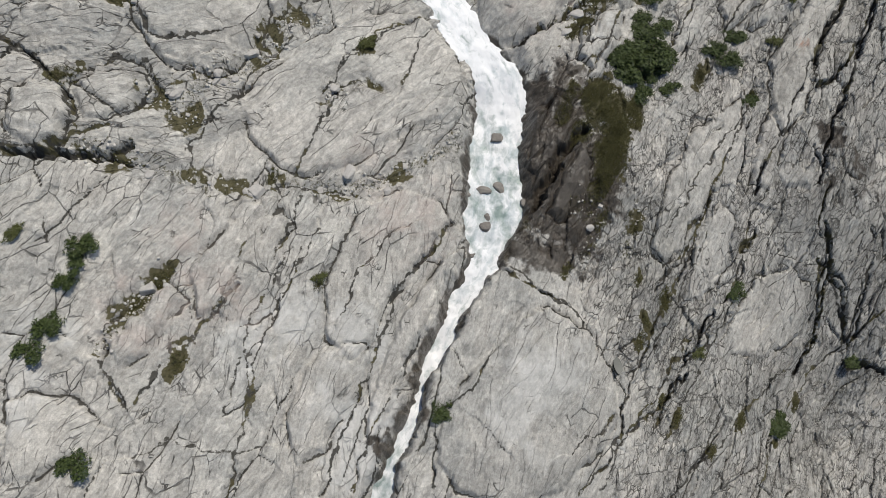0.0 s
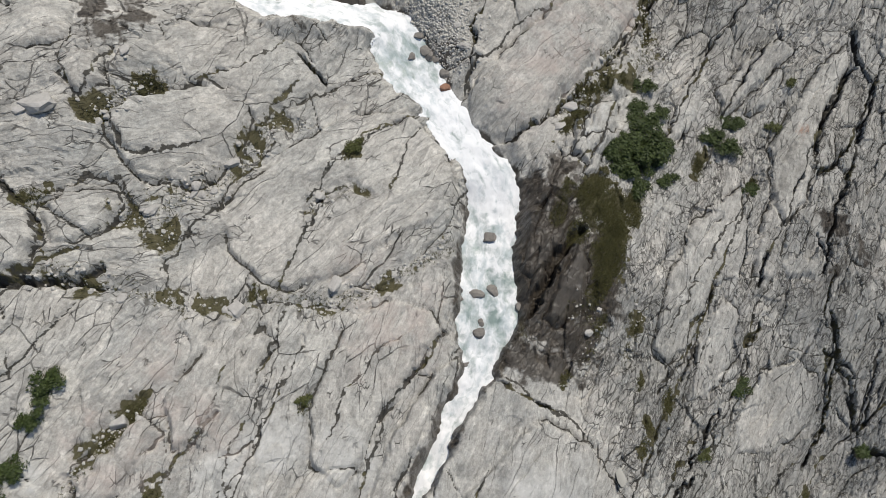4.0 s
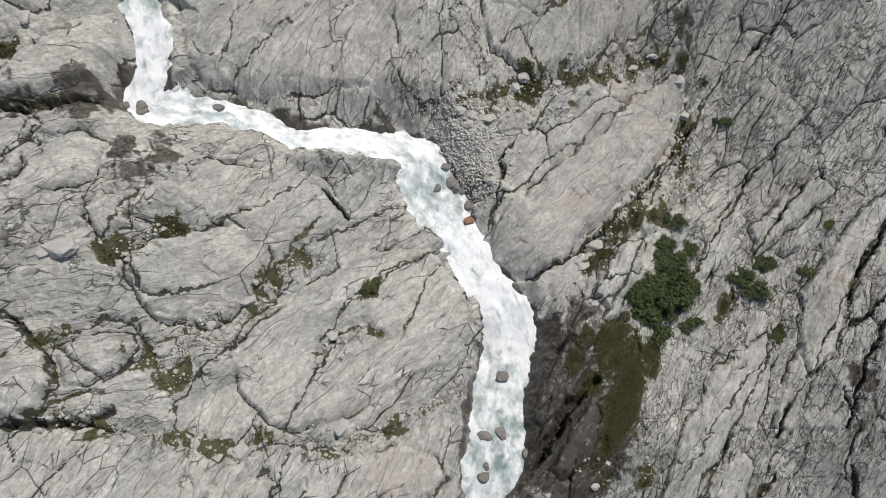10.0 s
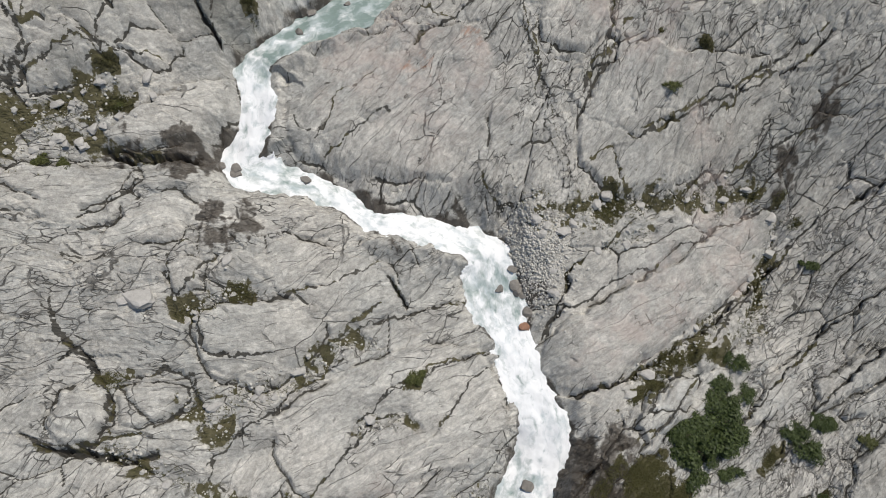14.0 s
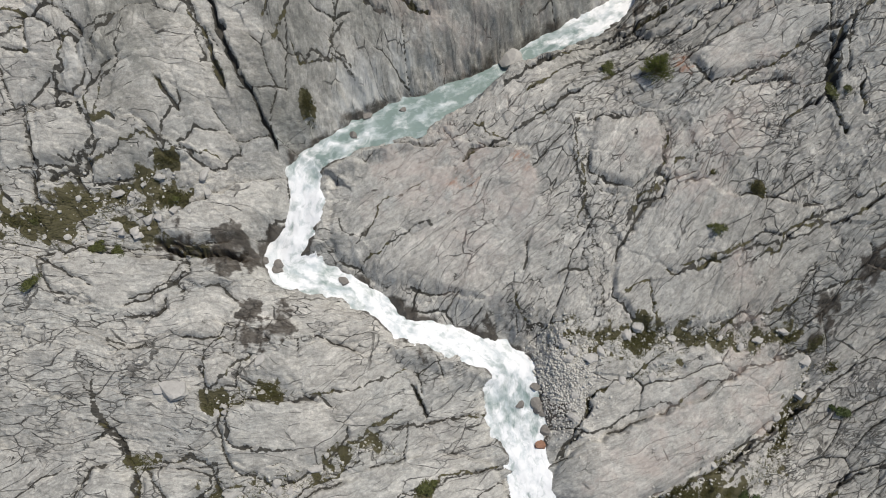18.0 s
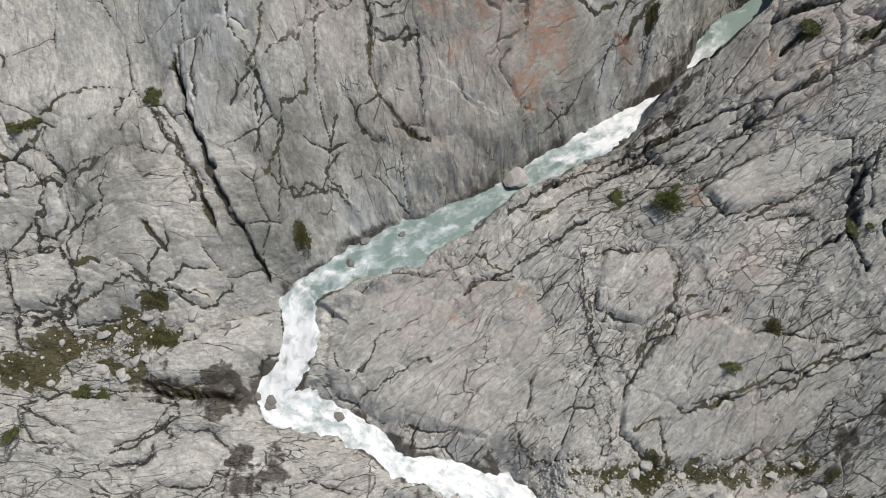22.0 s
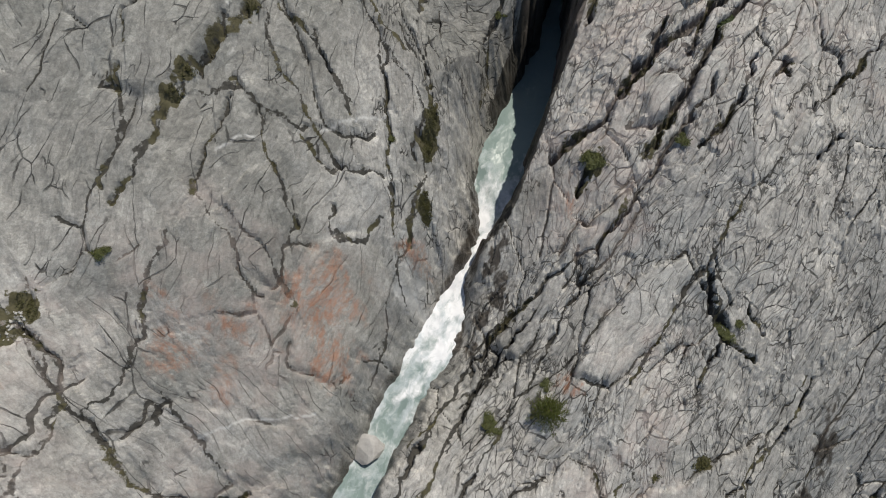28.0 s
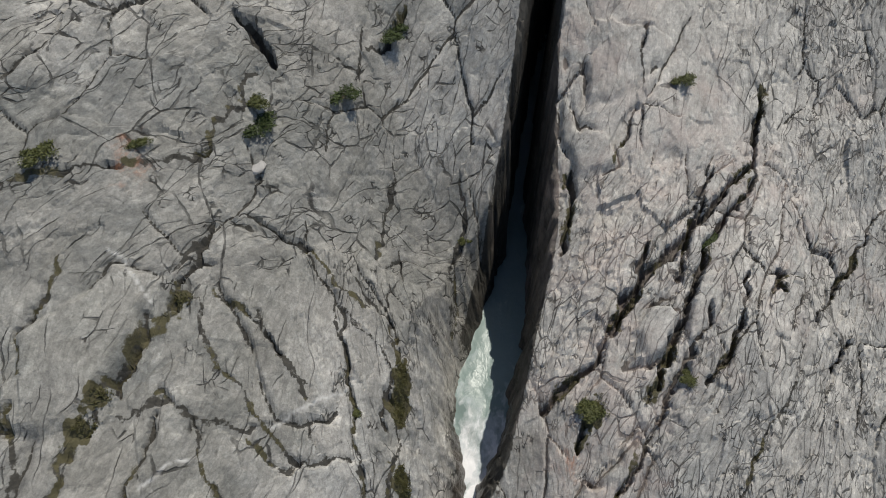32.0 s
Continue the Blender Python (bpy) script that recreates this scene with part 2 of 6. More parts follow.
def water_material():
    m, bsdf = material("glacial_stream_water", 0.15)
    g = Graph(m)
    flow, foam, at = g.attribute("flow", "Vector"), g.attribute("foam"), g.position()
    bend = g.scaled(g.put("ShaderNodeVectorMath", {0: g.put("ShaderNodeTexNoise", {"Vector": at, "Scale": 0.7, "Detail": 3.0}).outputs[1], 1: (0.5, 0.5, 0.5)}, operation="SUBTRACT").outputs[0], (1.6, 1.6, 0.0))
    flow = g.put("ShaderNodeVectorMath", {0: flow, 1: bend}, operation="ADD").outputs[0]
    streaks = g.noise(g.scaled(flow, (0.4, 1.9, 1.0)), 1.0, 7.0, 0.66)
    churn = g.noise(at, 0.85, 6.0, 0.56)
    waves = g.noise(g.scaled(flow, (0.5, 0.75, 1.0)), 1.0, 4.0, 0.58)
    value = g.math("ADD", g.math("ADD", g.math("MULTIPLY", streaks, 0.55), g.math("MULTIPLY", churn, 0.45)), g.math("MULTIPLY", g.math("SUBTRACT", waves, 0.5), 1.5))
    white = g.step(g.math("ADD", value, g.math("MULTIPLY", foam, 0.66)), 0.7, 1.08)
    depth = g.mix(g.noise(flow, 0.3, 3.0), (0.165, 0.23, 0.215, 1), (0.255, 0.315, 0.295, 1))
    lumps = g.math("ADD", g.math("MULTIPLY", g.noise(g.scaled(flow, (0.4, 0.8, 1.0)), 1.0, 5.0, 0.6), 0.7), g.math("MULTIPLY", churn, 0.3))
    froth = g.mix(g.step(g.math("ADD", lumps, g.math("MULTIPLY", g.math("SUBTRACT", foam, 0.8), 0.28)), 0.38, 0.54), (0.46, 0.515, 0.53, 1), (0.82, 0.825, 0.83, 1))
    m.node_tree.links.new(g.mix(white, depth, froth), bsdf.inputs["Base Color"])
    m.node_tree.links.new(g.step(white, 0.0, 1.0, 0.3, 0.95), bsdf.inputs["Roughness"])
    bump = g.put("ShaderNodeBump", {"Strength": 0.4, "Distance": 0.16, "Height": value})
    m.node_tree.links.new(bump.outputs[0], bsdf.inputs["Normal"])
    bsdf.inputs["Specular IOR Level"].default_value = 0.3
    return m


def plant_material(name, dark, light):
    m, bsdf = material(name, 0.6)
    g = Graph(m)
    info = g.put("ShaderNodeNewGeometry").outputs["Random Per Island"]
    tone = g.math("ADD", g.math("MULTIPLY", info, 0.65), g.math("MULTIPLY", g.noise(g.position(), 0.9, 3.0), 0.35))
    m.node_tree.links.new(g.mix(tone, dark, light), bsdf.inputs["Base Color"])
    bsdf.inputs["Specular IOR Level"].default_value = 0.25
    return m


def stone_material(name, pale, dark):
    m, bsdf = material(name, 0.85)
    g = Graph(m)
    at = g.put("ShaderNodeTexCoord").outputs["Object"]
    own = g.put("ShaderNodeObjectInfo").outputs["Random"]
    fine = g.noise(at, 3.0, 8.0, 0.7)
    colour = g.mix(g.math("ADD", g.step(fine, 0.35, 0.7, 0.0, 0.7), g.math("MULTIPLY", own, 0.3)), pale, dark)
    m.node_tree.links.new(colour, bsdf.inputs["Base Color"])
    bump = g.put("ShaderNodeBump", {"Strength": 0.8, "Distance": 0.08, "Height": fine})
    m.node_tree.links.new(bump.outputs[0], bsdf.inputs["Normal"])
    return m


ROCK, WATER = rock_material(), water_material()
STONE = stone_material("boulder_granite", (0.5, 0.48, 0.45, 1), (0.27, 0.26, 0.245, 1))
GRAVEL = stone_material("gravel_granite", (0.56, 0.54, 0.5, 1), (0.4, 0.385, 0.355, 1))
WET_STONE = stone_material("wet_boulder_granite", (0.26, 0.24, 0.215, 1), (0.1, 0.092, 0.085, 1))
RUST_STONE = stone_material("rusty_boulder_granite", (0.36, 0.19, 0.12, 1), (0.16, 0.09, 0.06, 1))
LEAF = plant_material("alder_leaf", (0.01, 0.02, 0.006, 1), (0.075, 0.1, 0.028, 1))
OLIVE_LEAF = plant_material("heath_leaf", (0.035, 0.045, 0.015, 1), (0.11, 0.115, 0.035, 1))
GRASS = plant_material("alpine_grass", (0.05, 0.049, 0.02, 1), (0.14, 0.132, 0.056, 1))
NEEDLE = plant_material("pine_needle", (0.04, 0.055, 0.015, 1), (0.15, 0.165, 0.04, 1))
BARK = stone_material("bark", (0.16, 0.12, 0.09, 1), (0.07, 0.05, 0.035, 1))


def pond_material():
    m, bsdf = material("still_pool_water", 0.12)
    g = Graph(m)
    m.node_tree.links.new(g.mix(g.noise(g.position(), 1.2, 4.0), (0.05, 0.055, 0.048, 1), (0.085, 0.09, 0.08, 1)), bsdf.inputs["Base Color"])
    return m


POND = pond_material()


# ---- landforms ----
# The slope in fifties of metres: level, rise to the east, to the north, and its curvature.
SLOPE = (10.24, -16.41, 27.58, 0.94, 3.39, 1.77)
# Domes and hollows: x, y, radius, height.
LANDFORMS = (
    (-6, 120, 10, -5.5), (0, 132, 10, -8.0), (-12, 102, 10, -8.4), (30, 78, 15, -8.4), (-24, 78, 15, -3.6), (54, 24, 15, -8.0),
    (-42, 90, 10, 4.2), (0, 60, 15, -2.8), (18, 114, 10, 3.5), (-42, 60, 10, -3.2), (12, 24, 10, 3.4), (-24, 90, 10, -3.5),
    (-24, 108, 10, 2.3), (-18, 42, 10, -2.0), (-6, 108, 10, -3.8), (4, 113, 6, 0.2), (30, 60, 10, -1.7), (6, 78, 10, -1.5), (6, 12, 10, 3.0),
    (-30, 72, 10, -3.9), (18, 42, 10, 3.2), (54, 48, 15, 3.3), (-48, 72, 10, 2.3), (-30, 54, 10, 1.2), (-12, 60, 10, -1.7), (-2, 128, 5, -4.0), (-25, 71.5, 7, 0.9), (-50, 83, 6.5, -4.2), (8, 124, 6, 0.5),
)
# The stream from its lower end to the gorge: x, y, water level, half width, share of foam.
CHUTE = (
    (-9.0, 1.0, -23.0, 1.0, 0.9), (-7.6, 6.0, -21.0, 0.7, 0.75), (-6.4, 9.3, -19.4, 0.6, 0.7), (-4.9, 13.1, -17.7, 0.5, 0.75), (-2.9, 17.0, -16.5, 0.6, 0.95),
    (-1.8, 21.2, -15.3, 0.85, 0.95), (0.2, 24.5, -14.3, 0.7, 0.95), (1.6, 27.4, -13.3, 1.0, 0.95), (3.2, 30.2, -12.4, 0.95, 0.9),
)
POOLS = (
    (4.7, 33.2, -11.4, 1.7, 0.85), (5.1, 35.9, -10.6, 2.8, 0.72), (5.8, 39.2, -9.6, 3.2, 0.7), (5.5, 42.5, -8.7, 2.6, 0.75), (6.1, 46.5, -7.8, 2.5, 0.78), (6.8, 49.5, -6.6, 2.8, 1),
    (6.3, 51.9, -5.0, 2.6, 1), (4.6, 54.0, -3.2, 1.9, 1), (2.6, 55.7, -1.5, 1.25, 1), (1.1, 58.1, -0.4, 1.4, 0.95), (-0.4, 60.0, 0.6, 2.1, 0.85), (-2.5, 62.2, 2.0, 2.8, 0.62),
    (-3.7, 64.2, 3.1, 2.8, 0.72), (-4.6, 66.0, 4.3, 2.2, 0.95),
)
RAPIDS = (
    (-9.4, 65.7, 6.1, 1.1, 0.95), (-12.6, 65.1, 7.2, 1.0, 0.9), (-15.6, 64.0, 8.1, 0.9, 0.95), (-18.1, 64.2, 8.9, 0.9, 0.85), (-20.7, 64.7, 9.7, 0.9, 0.9), (-24.0, 64.8, 10.6, 1.2, 0.8),
    (-27.4, 63.9, 11.4, 1.4, 0.8), (-30.4, 64.1, 12.1, 2.6, 0.9), (-29.9, 66.6, 13.3, 1.1, 1), (-30.2, 68.5, 14.3, 0.9, 1), (-30.6, 70.8, 15.5, 0.9, 0.95), (-32.2, 73.5, 16.8, 1.5, 0.6),
)
CHANNEL = (
    (-29.9, 76.6, 17.3, 1.3, 0.6), (-28.3, 79.2, 17.4, 1.8, 0.52), (-26.2, 81.8, 17.5, 2.1, 0.45), (-23.9, 83.9, 17.7, 2.3, 0.38), (-22.2, 85.9, 17.7, 2.0, 0.42), (-19.8, 89.0, 17.9, 1.65, 0.4),
    (-18.3, 91.5, 18.0, 1.4, 0.35), (-16.2, 94.0, 18.3, 1.35, 0.5), (-14.6, 96.8, 18.7, 1.3, 0.55), (-12.6, 99.7, 19.2, 1.45, 0.55), (-10.5, 102.2, 19.6, 1.5, 0.85), (-9.0, 104.6, 19.9, 1.3, 0.95), (-7.5, 107.6, 20.4, 1.0, 0.95),
)
UPPER = (
    (-5.6, 110.3, 21.0, 0.35, 0.95), (-3.8, 113.1, 21.8, 0.8, 0.95), (-2.7, 115.8, 22.5, 1.5, 0.78), (-1.3, 119.6, 23.5, 2.35, 0.32), (0.6, 122.7, 23.8, 2.3, 0.08),
    (2.9, 126.4, 24.1, 2.3, 0.03), (4.7, 130.0, 24.3, 1.8, 0), (6.0, 133.5, 24.5, 1.3, 0), (7.3, 137.0, 24.6, 1.0, 0), (9.8, 144.0, 24.8, 0.7, 0), (13.8, 152.2, 26.2, 0.8, 0), (20.0, 165.0, 27.5, 1.3, 0), (28.0, 182.0, 29.0, 1.3, 0),
)


def rounded(points):
    """The same line with its corners cut."""
    out = [points[0]]
    for p, q in zip(points, points[1:]):
        out += [tuple(0.75 * a + 0.25 * b for a, b in zip(p, q)), tuple(0.25 * a + 0.75 * b for a, b in zip(p, q))]
    return tuple(out) + (points[-1],)


COURSE = CHUTE + POOLS + RAPIDS + CHANNEL + UPPER
STREAM = rounded(COURSE)
# Where the walls of the stream's bed are steep: y, run of the west bank, run of the east bank.
BANKS = ((0, 1.0, 1.0), (30, 2.0, 1.2), (45, 2.5, 3.0), (60, 3.0, 3.5), (66, 3.0, 5.0), (72, 2.4, 3.0), (76, 2.2, 2.0), (90, 3.0, 2.2), (105, 3.5, 2.6), (110, 4.5, 1.8), (114, 5.5, 1.3), (118, 5.5, 1.1), (123, 4.5, 0.9), (127, 2.5, 0.7), (131, 0.9, 0.5), (140, 0.5, 0.6), (185, 0.5, 0.6))


def base_height(x, y):
    cx, cy = np.clip(x, -95, 95), np.clip(y, -40, 200)
    u, v = cx / 50, (cy - 70) / 50
    a, b, c, d, e, f = SLOPE
    z = a + b * u + c * v + d * u * u + e * u * v + f * v * v + 0.3 * (y - cy) - 0.2 * (x - cx)
    for gx, gy, r, h in LANDFORMS:
        z = z + h * np.exp(-((x - gx) ** 2 + (y - gy) ** 2) / r**2)
    return z


def along(points, x, y):
    """Distance to a line of points (east side positive) and the values that the points carry, at its nearest place."""
    best = np.full(np.shape(x), 1e9)
    side = np.zeros(np.shape(x))
    carried = [np.zeros(np.shape(x)) for _ in points[0][2:]]
    for p, q in zip(points, points[1:]):
        dx, dy = q[0] - p[0], q[1] - p[1]
        k = np.clip(((x - p[0]) * dx + (y - p[1]) * dy) / (dx * dx + dy * dy), 0, 1)
        d = np.hypot(x - p[0] - k * dx, y - p[1] - k * dy)
        near = d < best
        best = np.where(near, d, best)
        side = np.where(near, np.sign((x - p[0]) * dy - (y - p[1]) * dx), side)
        for n in range(len(carried)):
            carried[n] = np.where(near, p[2 + n] + k * (q[2 + n] - p[2 + n]), carried[n])
    return best, side, carried


def smooth(a, b, x):
    k = np.clip((x - a) / (b - a), 0, 1)
    return k * k * (3 - 2 * k)


def hashed(i, j, seed):
    h = (i.astype(np.int64) * 374761393 + j.astype(np.int64) * 668265263 + seed * 974634777) & 0xFFFFFFFF
    h = ((h ^ (h >> 13)) * 1274126177) & 0xFFFFFFFF
    h = ((h ^ (h >> 16)) * 2246822519) & 0xFFFFFFFF
    return ((h ^ (h >> 15)) & 0xFFFFFF) / 0xFFFFFF


def value_noise(x, y, seed):
    i, j = np.floor(x), np.floor(y)
    fx, fy = x - i, y - j
    fx, fy = fx * fx * fx * (fx * (6 * fx - 15) + 10), fy * fy * fy * (fy * (6 * fy - 15) + 10)
    a, b, c, d = (hashed(i + m, j + n, seed) for m, n in ((0, 0), (1, 0), (0, 1), (1, 1)))
    return 2 * (a + (b - a) * fx + (c - a) * fy + (a - b - c + d) * fx * fy) - 1


def fbm(x, y, octaves, seed, gain=0.5):
    total, amp = 0, 1.0
    for o in range(octaves):
        total = total + amp * value_noise(x * 2**o + 17 * o, y * 2**o - 9 * o, seed + o)
        amp *= gain
    return total


def cells(x, y, long, broad, seed, jitter=0.9):
    """Broken blocks: metres to the joint round each block, and two random numbers and the offsets of each block."""
    x, y = x / long, y / broad
    i, j = np.floor(x), np.floor(y)
    f1, f2 = np.full(x.shape, 9.0), np.full(x.shape, 9.0)
    ra, rb, ox, oy, nx, ny = (np.zeros(x.shape) for _ in range(6))
    for m in (-1, 0, 1):
        for n in (-1, 0, 1):
            a, b = hashed(i + m, j + n, seed), hashed(i + m, j + n, seed + 7)
            dx, dy = x - (i + m + 0.5 + jitter * (a - 0.5)), y - (j + n + 0.5 + jitter * (b - 0.5))
            d = dx * dx + dy * dy
            closer, second = d < f1, (d >= f1) & (d < f2)
            nx, ny = np.where(closer, ox, np.where(second, dx, nx)), np.where(closer, oy, np.where(second, dy, ny))
            f2 = np.where(closer, f1, np.where(second, d, f2))
            f1 = np.where(closer, d, f1)
            ra, rb = np.where(closer, a, ra), np.where(closer, b, rb)
            ox, oy = np.where(closer, dx, ox), np.where(closer, dy, oy)
    gap = (f2 - f1) / 2 / np.maximum(np.hypot((ox - nx) / long, (oy - ny) / broad), 1e-6)
    return gap, ra, rb, ox, oy


def turned(x, y, degrees):
    c, s = math.cos(radians(degrees)), math.sin(radians(degrees))
    return x * c + y * s, -x * s + y * c


# Families of joints: x, y and reach of the part of the slope, direction of the joints, length and breadth of the blocks, roughness.
FAMILIES = (
    (-14, 18, 20, 70, 13, 3.4, 0.15), (-34, 22, 18, 60, 9, 4.0, 0.2), (-10, 50, 14, 46, 11, 3.2, 0.22), (-30, 46, 14, 24, 7, 4.2, 0.3), (-45, 52, 16, 30, 6, 3.6, 0.45),
    (10, 22, 9, 66, 10, 5.0, 0.1), (22, 34, 12, 63, 8, 2.8, 0.75), (42, 45, 22, 66, 9, 3.4, 0.75), (24, 52, 8, 60, 6, 2.4, 0.5), (18, 70, 11, 50, 12, 5.0, 0.15), (38, 74, 14, 56, 8, 2.6, 0.6),
    (-12, 78, 13, 62, 6, 3.0, 0.3), (10, 84, 12, 72, 6, 3.2, 0.45), (30, 92, 16, 56, 7, 3.0, 0.5), (-40, 72, 10, 40, 5, 3.4, 0.4), (-42, 84, 14, 125, 9, 5.5, 0.1),
    (-24, 92, 11, 128, 7, 4.6, 0.25), (-26, 110, 14, 62, 9, 5.5, 0.12), (-10, 114, 9, 84, 9, 3.0, 0.35), (4, 100, 12, 52, 7, 3.0, 0.55), (16, 116, 14, 50, 7, 3.0, 0.5),
    (36, 116, 18, 56, 7, 3.2, 0.5), (-16, 140, 22, 40, 7, 3.8, 0.3), (18, 138, 12, 54, 9, 4.6, 0.3), (40, 146, 20, 60, 7, 3.4, 0.5), (-50, 112, 20, 112, 8, 5.0, 0.2),
)


def broken_rock(x, y, degrees, long, broad, rough, seed):
    """Jointed rock whose joints run at an angle: metres above the smooth form. rough: 0 polished, 1 shattered."""
    wx, wy = x + 0.9 * fbm(x / 9, y / 9, 2, seed) + 0.12 * fbm(x, y, 2, seed + 10), y + 0.9 * fbm(x / 9, y / 9, 2, seed + 20) + 0.12 * fbm(x, y, 2, seed + 30)
    u, v = turned(wx, wy, degrees)
    z = 0.4 * fbm(u / 14, v / 6, 3, seed + 40)
    gap, a, b, ox, oy = cells(u, v, long, broad, seed + 50)
    open_joint = smooth(-0.1, 0.3, fbm(u / 9, v / 4, 2, seed + 45))
    tone, crack = (a + b) / 2, np.exp(-((gap / 0.085) ** 2)) * open_joint
    z = z + (0.4 + 0.6 * rough) * ((a - 0.5) * 0.4 + (b - 0.5) * 0.9 * oy + (a + b - 1) * 0.6 * ox) - (0.2 + 0.22 * rough) * np.exp(-((gap / 0.14) ** 2)) * open_joint
    gap, a, b, ox, oy = cells(u, v, 0.4 * long, 0.42 * broad, seed + 60)
    some = 0.15 + 0.85 * rough
    split = smooth(-0.1, 0.3, fbm(u / 5, v / 3, 2, seed + 62))
    z = z + some * ((a - 0.5) * 0.4 + (b - 0.5) * 0.7 * oy + (a + b - 1) * 0.5 * ox - 0.2 * split * np.exp(-((gap / 0.12) ** 2)))
    crack = np.maximum(crack, 1.0 * rough * np.exp(-((gap / 0.085) ** 2)) * split)
    chips = 0.25 + 0.75 * smooth(-0.2, 0.4, fbm(u / 7, v / 4, 2, seed + 65))
    gap, a, b, ox, oy = cells(u, v, 0.16 * long, 0.2 * broad, seed + 70)
    z = z + (0.12 + 0.9 * rough) * chips * ((a - 0.5) * 0.26 + (b - 0.5) * 0.45 * oy + (a + b - 1) * 0.35 * ox)
    gap, a, b, ox, oy = cells(u, v, 0.075 * long, 0.11 * broad, seed + 75)
    z = z + (0.12 + 0.75 * rough) * chips * ((a - 0.5) * 0.22 + (b - 0.5) * 0.4 * oy + (a - b) * 0.35 * ox)
    ridge = 1 - np.abs(fbm(u / 3, v / 0.9, 3, seed + 80))
    return z + (0.03 + 0.05 * rough) * ridge + 0.05 * fbm(u / 1.3, v / 0.7, 3, seed + 90, 0.65), tone, crack


def family_weights(x, y):
    wx, wy = x + 3 * fbm(x / 10, y / 10, 2, 700), y + 3 * fbm(x / 10, y / 10, 2, 720)
    score = np.stack([1 - np.hypot(wx - f[0], wy - f[1]) / f[2] for f in FAMILIES])
    w = np.exp(22 * (score - score.max(axis=0)))
    return w / w.sum(axis=0)


def rock_relief(x, y):
    """The broken relief of all families, and the number of the family that each place belongs to."""
    w = family_weights(x, y)
    z = np.zeros(x.shape)
    rough, tone, crack = (np.zeros(x.shape) for _ in range(3))
    for n, (fx, fy, reach, degrees, long, broad, shattered) in enumerate(FAMILIES):
        here = w[n] > 0.02
        if here.any():
            for field, values in zip((z, tone, crack), broken_rock(x[here], y[here], degrees, long, broad, shattered, 1000 + 100 * n)):
                field[here] += w[n][here] * values
        rough += w[n] * shattered
    return z, w.argmax(axis=0), rough, tone, crack


def ground_height(x, y, relief=None):
    z = base_height(x, y)
    d, side, (level, half, _) = along(STREAM, x, y)
    ys, west_run, east_run = zip(*BANKS)
    run = np.where(side > 0, np.interp(y, ys, east_run), np.interp(y, ys, west_run))
    run = np.where((side > 0) & (x > -4) & (y > 55) & (y < 72), 4.5, run)
    if relief is not None:
        ragged = 0.36
        d = d + ragged * fbm(x / 2.4, y / 2.4, 4, 77, 0.62)
        run = run * (1 + 0.2 * fbm(x / 5, y / 5, 2, 78))
    bend = 2 - np.where(side > 0, 0.9, 0.7) * smooth(108, 117, y)
    k = (1 - np.clip((d - half + 0.1) / run, 0, 1)) ** bend
    z = np.maximum(z, level + 0.3 - 1.5 * np.maximum(d - half - 1.5, 0))
    z = z + k * (level - 0.9 - z)
    return z if relief is None else z + relief * (1 - 0.9 * k**1.7)


# ---- joints, veins, soil, stains ----
JOINTS, VEINS, BANDS, TURFS, STAINS, SLABS = [], [], [], [], [], []


def pairs(numbers):
    return list(zip(numbers[::2], numbers[1::2]))


def joint(width, depth, *line):
    JOINTS.append((width, depth, pairs(line)))


def vein(width, *line):
    VEINS.append((width, pairs(line)))


def soil_band(width, *line):
    BANDS.append((width, pairs(line)))


def turf_patch(radius, lie, x, y):
    TURFS.append((radius, lie, x, y))


def stain(kind, radius, x, y):
    STAINS.append((kind, radius, x, y))


def slab(height, *outline):
    SLABS.append((height, pairs(outline)))


joint(0.5, 0.7, -25, 26.5, -26.7, 24.6, -28.6, 22.6, -30.2, 20.4, -29.8, 18.1, -28.5, 16.1, -28, 14.7)
joint(0.4, 0.6, -38.2, 42.6, -36.6, 41.9, -35.4, 40.7)
joint(0.8, 1, -37.8, 33.9, -35.5, 34.2, -32.3, 34.9, -30.2, 35.5, -28.5, 35.3)
joint(0.35, 0.5, -33.5, 40.7, -33.2, 38.9, -32.2, 36.3)
joint(0.4, 0.6, -24.2, 37.4, -22.1, 41.2, -19.3, 45.1, -15.2, 50.3)
joint(0.4, 0.5, -24, 38, -23.5, 36.1, -20.9, 34.7, -18.9, 34.7)
joint(0.35, 0.4, -16.6, 29.3, -14.7, 32.7, -13.8, 35.7)
joint(0.35, 0.4, -19.9, 8.1, -18.6, 13.8, -18.3, 19.6, -15.5, 25.8, -12.6, 32.5)
joint(0.5, 0.7, -12.1, 8.5, -10.1, 13.5, -7, 20.9, -4.8, 27.3, -1.4, 32.1, 1, 35)
joint(0.5, 0.7, 5.8, 30.9, 9.4, 29, 13.7, 27.5, 17.2, 24, 20.7, 20.6, 20, 16.6, 17.9, 13.2, 14.7, 9.8)
joint(0.4, 0.5, -4.7, 9.9, -2.4, 13.4, -1.3, 16, 2.7, 18.2, 5.1, 22.5)
joint(0.4, 0.6, -0.7, 9, -1, 13.5, -0.4, 16)
joint(0.3, 0.3, 3.9, 15.1, 6.2, 13.2)
joint(0.4, 0.4, 13.2, 13.8, 17.2, 15.9, 19.3, 18.2)
joint(2.6, 1.6, 6.9, 32.5, 10.5, 38.9, 13.4, 43.2, 15.6, 45.7)
joint(0.6, 0.8, 5.9, 32, 9.4, 29.6, 13.1, 27.7, 15.8, 26.5)
joint(0.4, 0.6, 17.5, 10, 19.3, 14.3, 25, 21.1, 29.8, 27.7)
